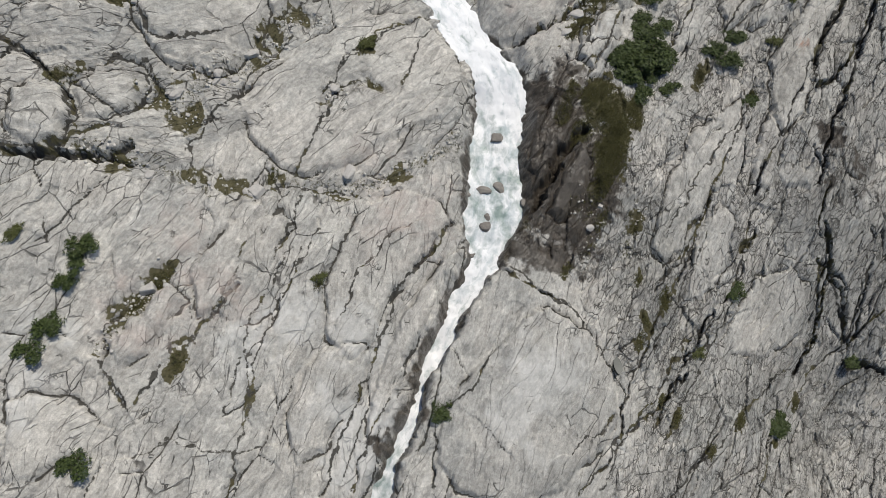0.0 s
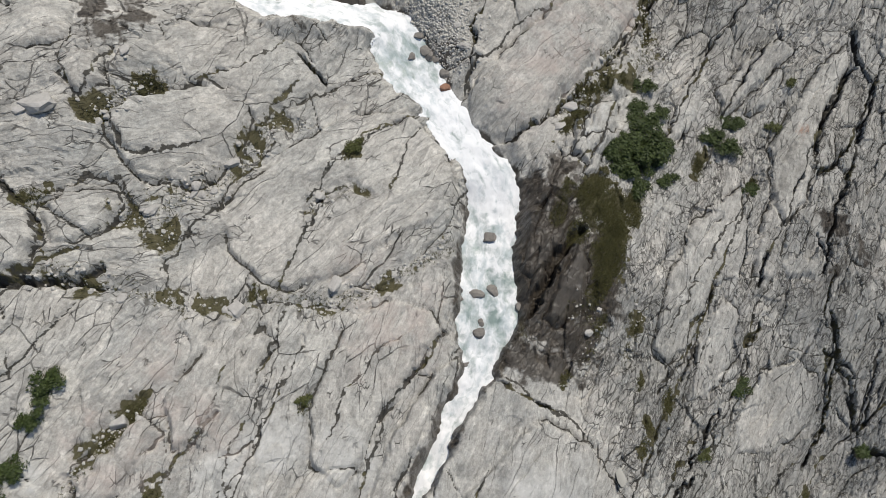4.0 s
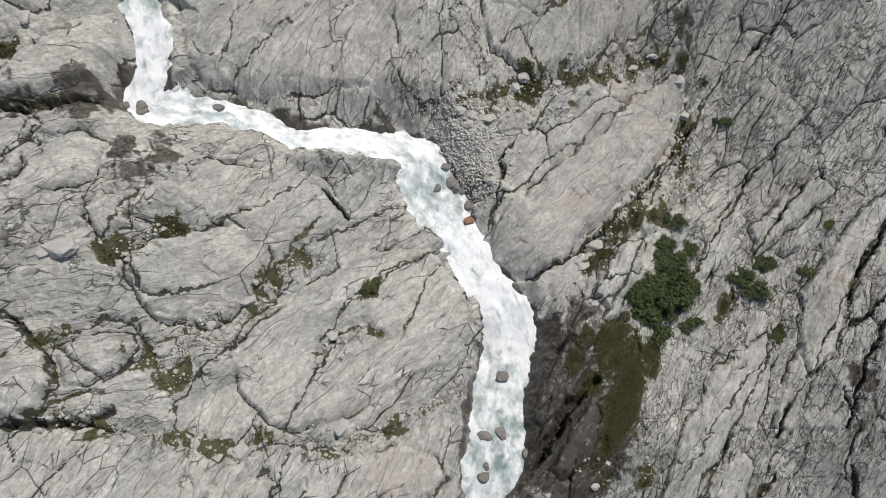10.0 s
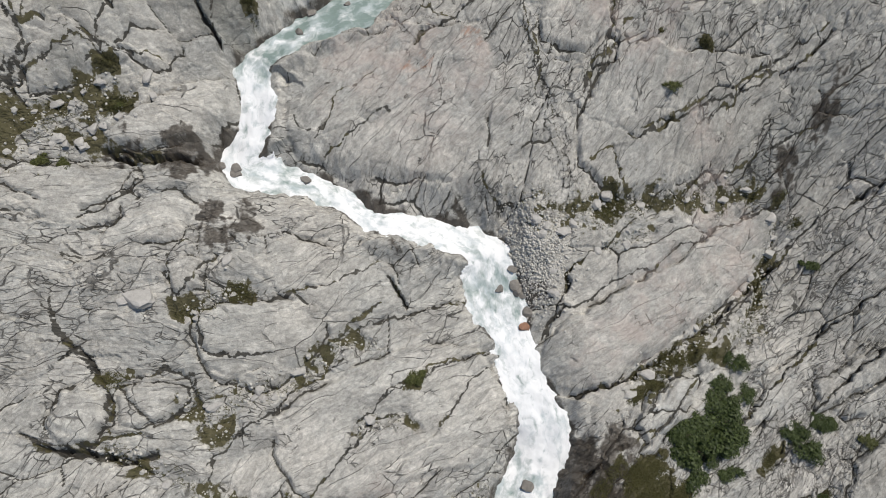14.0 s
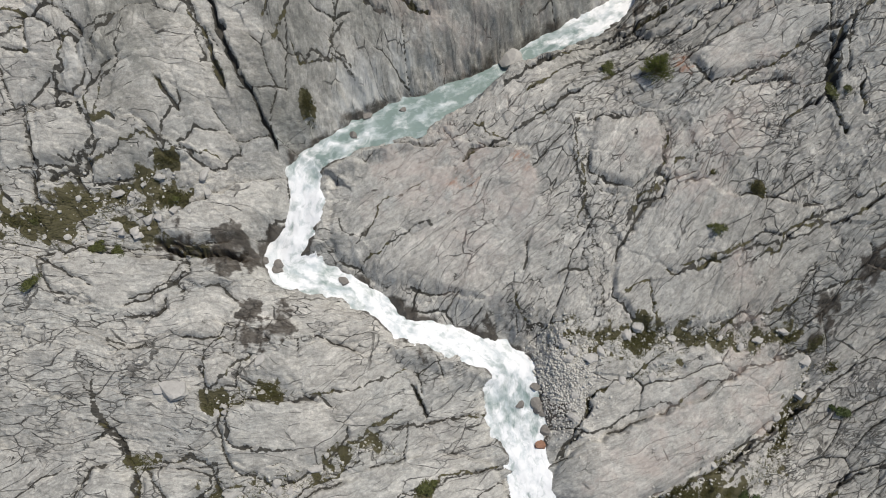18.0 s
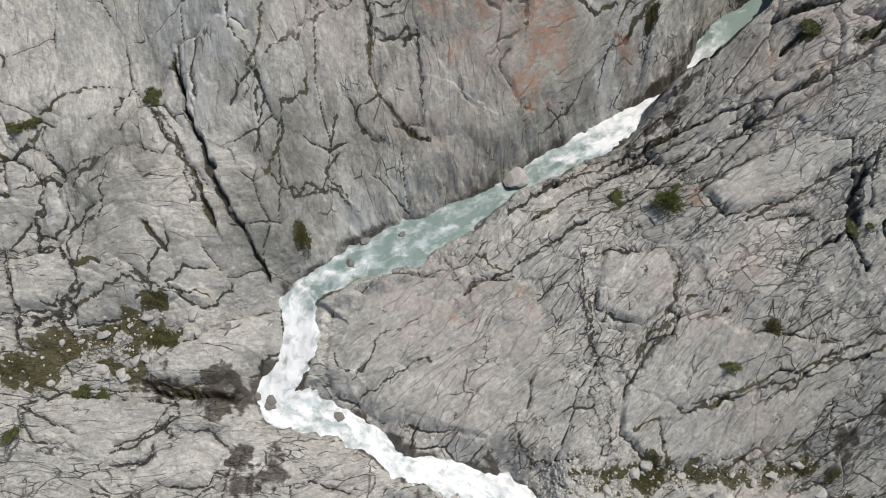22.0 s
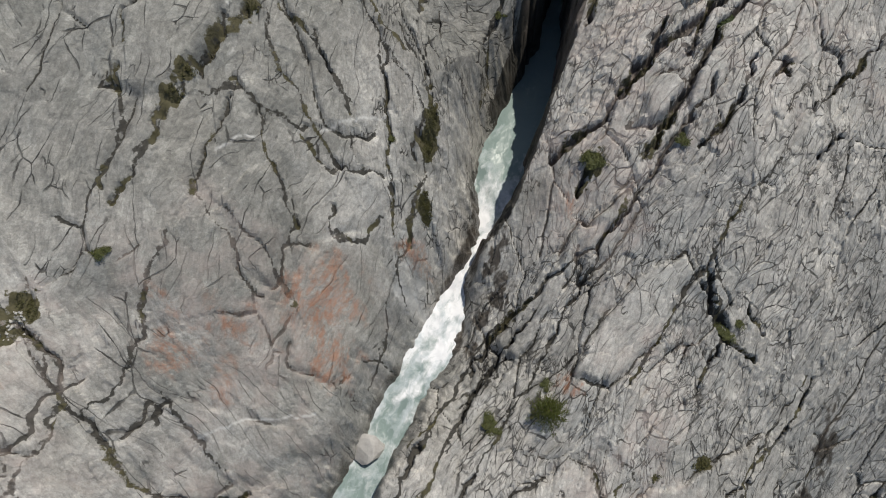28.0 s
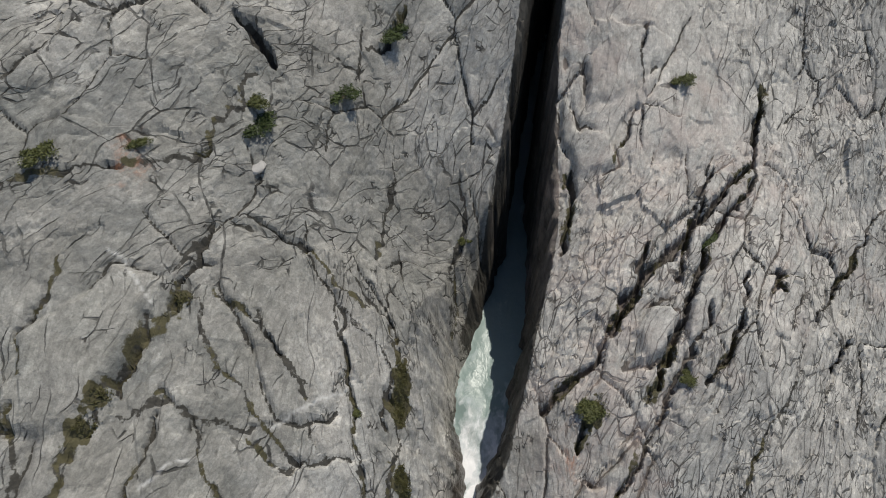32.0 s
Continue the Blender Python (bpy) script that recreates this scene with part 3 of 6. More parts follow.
joint(0.45, 0.6, 20, 18.9, 23.7, 26.2, 28.7, 35, 33.2, 44, 37.4, 53.5)
joint(0.35, 0.5, 23, 23.8, 26.8, 29, 31.8, 38.5)
joint(0.35, 0.5, 26.1, 37.1, 30.1, 44, 36.5, 51.5)
joint(0.6, 1, 38, 43.6, 42.4, 51.2, 47.4, 61.6, 51.7, 67.7)
joint(0.8, 1.2, 47.3, 45.7, 49.1, 52.3, 54.8, 64, 56.7, 68.4)
joint(0.6, 0.9, 49.2, 33, 51, 38.1, 48, 42, 48.8, 45.8, 46.1, 49.6)
joint(0.5, 0.8, 56.6, 28.5, 54.6, 34.1, 51.3, 37.6)
joint(0.5, 0.7, 39.7, 10.8, 42.8, 17.8, 51.1, 27.6, 60.8, 34.6)
joint(0.4, 0.6, 36.9, 36.5, 35.2, 30.6, 29.5, 21.5, 26.3, 16.5)
joint(0.4, 0.6, 26.8, 10.2, 31.4, 15.1, 34.8, 21.4)
joint(0.3, 0.4, -10.3, 24.6, -8.2, 29, -5.5, 32.6, -3.2, 34)
joint(0.3, 0.4, -18.9, 34.1, -15.9, 35.9, -10.6, 36.7, -8.3, 36.3)
joint(0.4, 0.5, -11.9, 44.3, -10.8, 46.1, -8.6, 47.1, -7.4, 46.7)
joint(0.3, 0.4, -10.3, 49, -6.4, 52.4, -4, 54.6)
joint(0.3, 0.3, -27.5, 11.2, -24.5, 12.8, -20.9, 11.7, -17.1, 12.5)
joint(0.3, 0.35, -24.7, 18.8, -22.2, 22.4, -20.4, 25.1, -18.6, 29.4)
joint(0.3, 0.35, -9, 9.2, -7.4, 13.7, -5.3, 17.9)
joint(0.4, 0.5, -30.6, 49.4, -29, 51.4, -28.1, 53.8)
joint(0.35, 0.4, -30.6, 49.4, -32.2, 52.4, -30.3, 54.7)
joint(0.35, 0.5, -29.1, 50, -27, 46.2, -22.9, 47.2, -21.2, 48.3)
joint(0.5, 0.8, -40.7, 44.9, -38.9, 43.2, -35.9, 41.8, -33.6, 40.3, -32.8, 37.8)
joint(0.4, 0.6, -39.2, 34.1, -35.8, 34.6, -31.9, 36.7, -29.9, 37.7)
joint(0.35, 0.4, -21.7, 53.4, -17.7, 56.2, -14.2, 60.2)
joint(0.9, 0.9, -13.1, 59.2, -10.6, 57)
joint(0.4, 0.5, -16.6, 51.2, -13, 54.8, -9.1, 58.1, -5.4, 60.1)
joint(0.35, 0.4, -19, 47.2, -16.7, 51.4, -13.3, 56.2)
joint(0.4, 0.5, -12, 45.2, -9.6, 49.6, -5.8, 53.5, -2.1, 56.1)
joint(0.4, 0.5, -15.1, 37.3, -13.2, 40.8, -10.9, 45.5)
joint(0.4, 0.5, -4.4, 47.3, -3, 51.6, -0.7, 55.1)
joint(0.45, 0.6, 3.6, 58.8, 4.7, 62.1, 8.8, 66.5, 13.9, 70.5, 19.9, 77.4, 26.4, 82.5)
joint(0.7, 1, 5, 55.4, 8.6, 55.2, 13.5, 58.9, 19.3, 64.9, 23.8, 70.8, 27.6, 77)
joint(0.4, 0.6, 15.1, 53.5, 17.1, 57.6, 18.6, 60.5, 21.2, 62, 19.8, 57.9, 17.6, 53.6)
joint(0.5, 0.7, 20.3, 63.5, 24.7, 70.5, 28.7, 78.5, 32.4, 84.1, 37.4, 87.6)
joint(0.5, 0.7, 27.7, 58.2, 31.4, 65.1, 36, 72.7, 42.8, 79.9)
joint(0.5, 0.7, 32.8, 56.5, 36.1, 63.6, 40.6, 69.5, 44.1, 73.7)
joint(0.15, 0.18, -4.2, 81.5, -1.2, 79.3, 1.3, 76.7, 2.6, 72.6)
joint(0.35, 0.405, 3.9, 76.4, 5.8, 78.2, 7.3, 75.9, 9.8, 75.2)
joint(0.4, 0.5, 8.3, 81, 11.9, 83.6, 17.1, 87.1, 20.4, 90.3)
joint(0.3, 0.4, -40, 53.2, -38.5, 55.9, -37.2, 58)
joint(0.35, 0.4, -32, 41.7, -29.7, 43.4, -27.5, 43.7, -26.2, 42.2)
joint(0.3, 0.4, -40.5, 49.3, -38.2, 49.6, -36.4, 51.6)
joint(0.35, 0.5, -58.6, 66.9, -56.2, 69.4, -54.1, 73.2)
joint(0.35, 0.4, -55.4, 67.1, -52.5, 69.8, -49.7, 72.6)
joint(0.35, 0.5, -50.1, 69.1, -48.6, 65.2, -46.9, 66.3)
joint(0.4, 0.6, -51.3, 57.3, -53.4, 62.9, -51.5, 64.9)
joint(0.5, 0.8, -54.1, 57.1, -52.9, 55.8)
joint(0.5, 0.8, -49.3, 60.7, -47.9, 59.5)
joint(0.4, 0.5, -50.8, 59.2, -47.8, 62.1, -44.9, 66.5, -41.4, 66.5)
joint(0.15, 0.18, -5.6, 84.9, -3.2, 80.7, -0.4, 77.4, 3, 74.1)
joint(0.25, 0.36, 1.8, 79.5, 1.9, 83.2, 3.2, 86.9, 4.6, 89)
joint(0.3, 0.4, -26.7, 69.8, -23.7, 68.8)
joint(0.3, 0.4, -23, 66.6, -20.4, 70, -17.5, 73.3)
joint(0.3, 0.4, -23.7, 68.8, -22.7, 73.5, -19.6, 76.5)
joint(0.3, 0.4, -19.8, 82.6, -16.9, 80.6)
joint(0.3, 0.4, -17.2, 84.1, -12.4, 83.4)
joint(0.9, 1.2, -41, 59.5, -37.5, 59.9, -33.3, 62.3, -31.3, 67.3)
joint(0.6, 1, 13.2, 103, 14.9, 101.4, 14.8, 99.5, 18.3, 97.3)
joint(0.4, 0.6, 14.1, 78, 20.7, 83.8, 25.3, 88.2, 28.3, 90.5)
joint(0.5, 0.8, -40.5, 45.7, -38.7, 42.9, -35.8, 42.2, -34.6, 40.7)
joint(0.3, 0.4, -39.6, 85.7, -38.6, 83.4, -38.2, 80.8)
joint(0.3, 0.4, -33.3, 87.2, -32.6, 82.9)
joint(0.45, 0.7, -16.8, 80.3, -12.4, 85.1, -8.9, 89.6, -4.2, 95.6, 0.3, 101.2, 4.4, 106.2, 7.6, 110.3)
joint(0.6, 1, -13.3, 88.7, -10.2, 93.6, -5.3, 99.6, -1.2, 103.3)
joint(0.5, 0.9, -15.8, 88.9, -11.8, 94.5, -8.9, 97.8, -4.5, 102.8)
joint(0.6, 1, 13.1, 104.1, 14.8, 102, 14.8, 99.9)
joint(0.2, 0.27, 2.4, 82.6, 2.9, 86.3, 1.7, 90)
joint(0.4, 0.5, 5.6, 96.3, 11.1, 101.9, 15.9, 107.1, 20.9, 111.7)
joint(0.4, 0.5, 15.3, 84.5, 18.9, 90.6, 24.8, 96.2)
joint(0.35, 0.5, -10.6, 124, -8.8, 121, -7.8, 117.4)
joint(0.4, 0.6, -7.9, 118.9, -9.3, 114.4, -11.7, 109.1)
joint(0.4, 0.6, -3.2, 123.5, -0.8, 129.7, 0.2, 132.5)
joint(0.35, 0.5, -8.3, 125.7, -5.7, 132.2)
joint(0.6, 1, 14.2, 105.2, 15, 103.4, 15.8, 101.5)
joint(1.4, 1.5, 53.7, 73.6, 54.3, 69.8, 55.7, 67.3)
joint(1, 1.2, 47.8, 61.5, 50.8, 66, 53.5, 69.7)
joint(0.7, 1, 47, 55.9, 49.6, 57.5, 52.5, 61.3, 56.7, 68.8)
joint(0.5, 0.8, 45.4, 53.9, 47.8, 61.5)
joint(0.5, 0.8, 36.8, 46, 37.9, 51.7, 37.6, 55.7)
joint(0.8, 1, 49, 41.5, 50.3, 39.5, 49.6, 37.3)
joint(0.8, 1, 48.8, 38.3, 52, 37, 54.8, 34.6)
joint(0.9, 1.1, 50.4, 36.3, 51, 31.2, 47.7, 26.7)
joint(0.6, 0.9, 54.9, 34, 55.4, 31.1)
joint(0.7, 0.9, 56.5, 37.4, 56.5, 31.2)
joint(0.8, 0.9, 36.8, 37.9, 38.4, 38.7, 39.1, 40.5)
joint(0.4, 0.5, 42.1, 39.1, 43.5, 38.2, 46.3, 38)
joint(0.4, 0.6, 27.8, 35.4, 29, 38.3, 31.1, 40.4)
joint(0.4, 0.6, 25, 32.7, 27, 34.7, 28.2, 35.4)
joint(1, 1.1, 29.1, 24.9, 30.8, 27.4, 33.1, 30.9)
joint(0.7, 0.8, 24.8, 17.8, 26.5, 20.7, 28.9, 23.7)
joint(1.5, 1.6, 57.4, 28.7, 59.8, 29.3, 62.4, 28.4)
joint(0.35, 0.5, -30.1, 18.5, -29.2, 16.5, -27.9, 15.3)
joint(0.3, 0.4, -27.2, 15.3, -26.8, 17, -25.6, 18.4)
joint(0.4, 0.5, -19.4, 26.2, -21.5, 23.6, -23.3, 21.7, -24.9, 19.7)
joint(0.3, 0.4, -20, 15.2, -19.2, 20.6, -17.9, 24.4, -14.7, 30.6)
joint(0.3, 0.4, -18.2, 15.3, -17.9, 20.8, -15.6, 25.6, -13.7, 30.7)
joint(0.9, 0.9, -36.3, 34.3, -34, 34.9, -30.4, 35.3, -28.5, 36.6)
joint(0.6, 1, -49.1, 60.9, -48, 60, -47, 59.4)
joint(0.5, 0.8, -52, 58.9, -51, 57.1)
joint(0.5, 0.7, -50, 58.4, -49.3, 57.6)
joint(0.7, 0.9, -41.5, 75.6, -40.3, 74.4, -39.7, 74)
joint(0.7, 0.8, -44.2, 70.9, -43.3, 70.2, -42.5, 69.7)
joint(0.3, 0.4, -50.2, 65.7, -48.7, 64.9)
joint(0.5, 0.5, -44.5, 67.1, -42.1, 67.1, -40.8, 67.7)
joint(0.2, 0.27, -5.9, 84.2, -4, 81.8, -2.5, 80, -1.7, 77.2, 0.2, 76, 2.4, 73.4)
joint(0.2, 0.27, 1.3, 89.6, 2.5, 87.6, 2.1, 85, 1, 83, 1.5, 81.2)
joint(0.3, 0.4, 3.8, 91.1, 5.5, 88.9)
joint(0.6, 0.8, 7.4, 79.7, 10.3, 82.2, 13.4, 85.6, 18.5, 89.5, 22.9, 92.8, 25.6, 96.2)
joint(0.6, 0.9, 14.1, 101.4, 15.7, 99.8, 14.5, 98.4, 12.4, 96.1)
joint(0.6, 0.9, 17.9, 101.4, 19.7, 99.5)
joint(0.5, 0.6, -6.8, 70.9, -4.4, 69.9, -2.7, 70.7)
joint(0.6, 0.8, 4.4, 61.4, 4.5, 64.2, 5.2, 67.3, 7.1, 69.3)
joint(0.6, 0.9, 15.1, 44.4, 12.8, 41.6, 10.4, 37.9, 7.6, 33.2)
joint(0.5, 0.8, 17.5, 54.2, 13.5, 51.2, 11.1, 47.1)
# No crack: groove and dark fill imitate the shadow under the overhanging slab.
joint(1.3, 0.9, -41, 59.5, -37.1, 60.3, -33.6, 61.8, -31.9, 65.4, -31.1, 67.6)
joint(0.5, 0.5, -32.7, 71.5, -31.9, 70.1, -31.4, 68)
joint(0.2, 0.3, -48, 79.7, -45.3, 78.2, -42.9, 76.5, -41.1, 75.3, -39.5, 73.9)
joint(0.4, 0.4, -32.4, 85.3, -32.9, 83.1, -31.3, 82.3, -30, 82.5)
joint(0.7, 0.9, 49.1, 41.9, 50.8, 38.1, 54.2, 36.2, 55.9, 31.5)
joint(0.7, 0.8, 49, 37.9, 50.7, 32, 47.7, 26.2)
joint(0.7, 0.8, 57.2, 39.6, 57.1, 31.6)
joint(0.5, 0.6, 38.2, 40.7, 37.1, 35.3, 32.1, 28, 29.3, 24.6, 24.8, 19.1, 20.7, 16.7)
joint(0.5, 0.6, 46.3, 27.3, 39.1, 21.6, 32.6, 15.5, 30.4, 13.5)
joint(0.4, 0.5, 30.7, 39.6, 28.3, 35.1, 24.6, 31.5)
joint(0.4, 0.5, 15.2, 104.1, 13.6, 102, 15.1, 99.6, 13.4, 97.3, 11.7, 94.8)
joint(0.175, 0.18, 1.3, 89.7, 2.5, 88.3, 2.2, 85.6, 1.1, 82.3)
joint(0.2, 0.3, -7.4, 85.9, -5.9, 83.4, -2.8, 80.7)
joint(0.7, 0.7, -35.8, 99.8, -34.1, 98.6, -34.3, 96.2, -32.7, 93.7, -31.6, 91.7, -30.2, 90.5, -27.5, 90.2, -25.2, 90.8)
joint(0.45, 0.5, -29.4, 96.9, -28.4, 95.6, -27.7, 94.1, -26.5, 92.3)
joint(0.35, 0.4, -40.6, 89.5, -39.8, 87.4, -40.8, 85.1, -39.9, 83.0)
joint(0.35, 0.4, -34.3, 96.2, -35.9, 92.9, -37.2, 89.8, -38.9, 86.8)
joint(0.5, 0.6, -25.2, 107.8, -23.9, 106.1, -23.8, 104.2, -22.5, 102.9)
joint(0.35, 0.4, -23.5, 107.3, -22.3, 106.0, -21.1, 104.1, -20.5, 102.4)
joint(0.35, 0.4, -37.4, 79.7, -34.4, 80.5, -32.3, 82.7, -30.7, 82.6)
joint(0.4, 0.5, -14.4, 99.9, -14.7, 101.9, -14.2, 103.3)
joint(0.45, 0.6, -12.3, 105.4, -12.5, 107.3, -11.2, 109.9, -11.0, 111.6)
joint(0.5, 0.5, -46.7, 98.6, -45.0, 95.7, -43.9, 93.5)
joint(0.6, 0.7, -50.9, 88.0, -47.5, 89.2, -44.6, 90.5, -41.6, 92.9)
joint(0.4, 0.5, -48.3, 79.4, -44.3, 77.1, -42.2, 75.8, -40.3, 74.6)
joint(1.3, 1, -47.2, 93.0, -45.5, 92.3, -42.9, 92.8)
joint(1, 1.2, -48.1, 83.8, -45.0, 81.0, -42.3, 78.5, -39.9, 76.4, -36.8, 74.7, -34.8, 72.9)
joint(0.35, 0.4, -43.7, 88.9, -42.3, 87.0, -40.3, 86.3, -39.0, 83.4, -38.5, 80.7)
joint(0.35, 0.4, -37.4, 79.7, -36.4, 82.3, -37.0, 84.9, -35.8, 87.7)
joint(0.4, 0.5, -27.4, 105.5, -28.8, 103.3, -29.6, 100.6, -30.9, 98.0, -33.7, 95.4)
joint(0.35, 0.4, -4.8, 101.2, -4.9, 98.2, -8.9, 97.0, -12.8, 94.1, -16.0, 89.4)
joint(0.8, 0.9, 8.7, 110.4, 5.5, 107.3, 1.5, 105.5, -1.0, 104.2, -4.5, 102.4, -7.6, 99.2)
joint(0.7, 0.8, 14.8, 116.7, 11.8, 113.5, 9.0, 110.8)
joint(0.7, 0.9, 14.2, 103.4, 14.0, 101.3, 15.5, 99.6)
joint(0.35, 0.4, 1.7, 89.7, 2.4, 87.1, 1.3, 83.6, 1.1, 81.3)
joint(0.35, 0.4, -7.3, 87.8, -6.2, 85.3, -4.1, 83.1, -3.5, 80.1)
joint(0.6, 0.6, -24.0, 115.2, -22.9, 117.7, -20.8, 120.0, -18.5, 124.2)
joint(0.35, 0.4, -20.7, 120.9, -19.6, 120.4, -19.5, 118.7, -19.4, 116.6)
joint(0.5, 0.5, -18.4, 121.2, -17.3, 119.3, -16.0, 118.1, -14.8, 116.3)
joint(0.5, 0.6, -16.5, 125.2, -14.5, 124.5, -12.5, 124.5, -11.8, 122.8, -10.2, 122.0)
joint(0.35, 0.4, -11.7, 121.6, -11.3, 120.5, -9.2, 119.5, -8.8, 117.5)
joint(0.4, 0.5, -28.3, 116.2, -28.5, 117.9, -26.8, 120.1, -25.9, 121.8)
joint(0.35, 0.4, -24.3, 113.9, -22.0, 115.0, -18.6, 113.4, -17.7, 113.8)
joint(0.35, 0.4, -18.4, 112.9, -16.3, 112.0, -12.9, 112.7)
joint(0.5, 0.6, -8.1, 119.0, -9.4, 116.8, -10.3, 114.8)
joint(0.4, 0.5, -0.4, 130.3, -2.1, 127.4, -3.2, 123.2)
joint(0.5, 0.6, -28.4, 125.4, -25.2, 126.2, -21.5, 126.7, -17.4, 128.6, -15.6, 131.4, -14.2, 133.5)
joint(0.6, 0.8, -6.7, 137.3, -4.4, 138.4, -2.7, 140.1)
joint(1.2, 1.2, -14.6, 136.5, -13.9, 135.6, -13.1, 134.5)
joint(0.9, 1.2, 4.3, 112.3, 3.4, 110.5)
joint(1.1, 1.2, 1.4, 114.0, 5.5, 115.4, 8.3, 118.1, 12.7, 120.9, 18.7, 124.5, 23.2, 127.3)
joint(0.7, 1, 7.7, 117.6, 10.3, 119.1, 11.6, 121.9)
joint(1.1, 1.3, 8.8, 112.3, 13.1, 116.9, 16.1, 121.0, 22.6, 125.9, 24.9, 130.2, 26.6, 133.3)
joint(0.8, 1, 13.3, 111.9, 17.1, 115.2, 19.2, 118.7)
joint(0.6, 0.9, 13.8, 132.0, 12.8, 130.1, 11.4, 128.6)
joint(0.8, 1, 20.6, 117.0, 22.7, 118.8)
joint(1.1, 1.2, 8.2, 129.5, 7.4, 126.5, 5.9, 123.8)
joint(0.7, 0.9, 25.1, 115.7, 30.5, 119.4, 36.3, 123.7)
joint(0.7, 0.9, 28.1, 114.4, 25.5, 112.0)
joint(0.5, 0.7, 15.2, 133.4, 15.3, 135.4, 16.9, 137.6)
joint(0.6, 0.8, 13.0, 119.2, 16.0, 123.2, 19.1, 126.7)
slab(0.4, -47.7, 85.1, -45.0, 87.1, -42.7, 88.1, -40.3, 86.9, -40.8, 85.1, -41.7, 79.9, -42.9, 79.5, -46.4, 82.7)
slab(0.4, -51.4, 95.2, -48.5, 93.7, -45.7, 91.1, -47.9, 89.6, -50.6, 88.5)
slab(0.4, -46.5, 98.5, -44.2, 99.7, -42.2, 97.3, -42.4, 94.5, -44.8, 95.4)
slab(0.3, -38.7, 95.7, -36.3, 100.2, -34.9, 99.4, -34.4, 96.1, -35.6, 93.1, -37.1, 93.3)
slab(0.3, -40.2, 91.5, -38.8, 93.1, -37.3, 91.2, -38.0, 88.0, -39.7, 87.8)
slab(0.3, -31.9, 93.5, -30.3, 96.8, -28.2, 94.2, -26.5, 91.5, -28.4, 90.2, -30.2, 90.9)
slab(0.35, -5.5, 88.8, 0.4, 90.7, 2.1, 88.4, 0.5, 84.4, -4.2, 83.5)
slab(0.5, 12.2, 138.7, 18.2, 136.7, 18.2, 134.8, 13.6, 132.9, 10.3, 132.6, 10.7, 136.2)
slab(0.4, 8.2, 116.3, 10.4, 117.9, 12.3, 117.8, 11.6, 115.0, 9.3, 114.2)
slab(0.4, 12.6, 116.3, 14.7, 119.0, 17.3, 119.1, 15.7, 116.5, 12.4, 113.5)
slab(0.5, 3.6, 108.3, 7.5, 110.9, 8.3, 109.1, 6.2, 107.3)
joint(0.35, 0.4, -49.0, 80.6, -45.5, 78.7, -43.3, 77.2, -41.5, 74.5)
joint(0.35, 0.4, -54.9, 73.9, -52.7, 71.5, -51.1, 70.4, -52.6, 69.2, -51.9, 65.4)
joint(0.35, 0.4, -47.9, 73.3, -48.0, 68.9, -48.5, 65.1)
joint(0.35, 0.4, -53.9, 62.9, -52.0, 59.6, -49.1, 60.5)
joint(0.35, 0.4, -53.2, 63.3, -49.7, 65.8, -48.2, 64.7, -49.2, 60.7)
joint(0.35, 0.4, -36.0, 80.9, -34.6, 79.8, -32.3, 82.0, -30.2, 82.4)
joint(0.35, 0.4, -51.8, 79.5, -55.1, 74.7, -53.8, 71.4)
joint(0.35, 0.4, -58.5, 69.2, -54.9, 70.0, -52.3, 69.3)
joint(0.35, 0.4, -44.0, 66.9, -41.5, 67.2, -38.4, 68.8)
joint(0.35, 0.4, -32.7, 88.8, -31.2, 87.9, -29.0, 88.4)
slab(0.3, -47.3, 83.2, -42.0, 83.0, -42.2, 79.2, -43.1, 79.3)
slab(0.3, -51.3, 69.9, -49.8, 68.3, -50.6, 65.9, -51.9, 65.7)
slab(0.3, -51.5, 79.4, -49.3, 80.5, -43.5, 77.0, -43.0, 73.3, -47.5, 74.2)
slab(0.3, -55.9, 61.3, -53.7, 63.0, -52.0, 59.6, -54.1, 57.8)
slab(0.3, -52.7, 63.1, -49.8, 65.3, -48.3, 64.5, -49.3, 60.9, -51.6, 59.9)
slab(0.3, -48.1, 65.4, -47.4, 71.6, -44.7, 72.5, -42.2, 69.1, -44.7, 66.0)
joint(0.45, 0.5, -22.2, 118.9, -23.3, 117.0, -24.9, 114.9, -26.4, 112.6, -27.5, 110.8, -29.0, 108.6, -29.7, 107.2)
joint(0.45, 0.5, -19.7, 119.3, -19.2, 116.9, -18.2, 116.2, -17.9, 114.1, -17.0, 112.9, -16.0, 111.9)
joint(0.45, 0.5, -16.9, 119.9, -15.8, 117.7, -14.5, 115.8)
joint(0.45, 0.5, -12.1, 121.3, -11.9, 118.3, -12.4, 115.3, -12.2, 111.6, -12.5, 109.1)
joint(0.45, 0.5, -21.2, 114.8, -20.8, 112.6, -20.4, 110.1, -19.6, 107.8)
joint(0.45, 0.5, -22.3, 114.7, -23.6, 112.6, -24.2, 110.1, -25.6, 108.1)
joint(0.45, 0.5, -29.1, 115.0, -29.2, 112.3, -29.9, 109.7, -30.6, 108.1)
joint(0.45, 0.5, -17.0, 110.0, -17.2, 108.0, -15.2, 108.2, -13.2, 110.5)
slab(0.7, 3.4, 56.6, 4.1, 59.4, 6.3, 63.1, 10.1, 66.3, 15.2, 71.1, 20.6, 77.8, 24.3, 81.7, 26.8, 81.6, 27.5, 78.6, 25.6, 74.8, 20.4, 67.2, 15.1, 61.1, 11.9, 57.3, 8.6, 55.4, 5, 55.2)
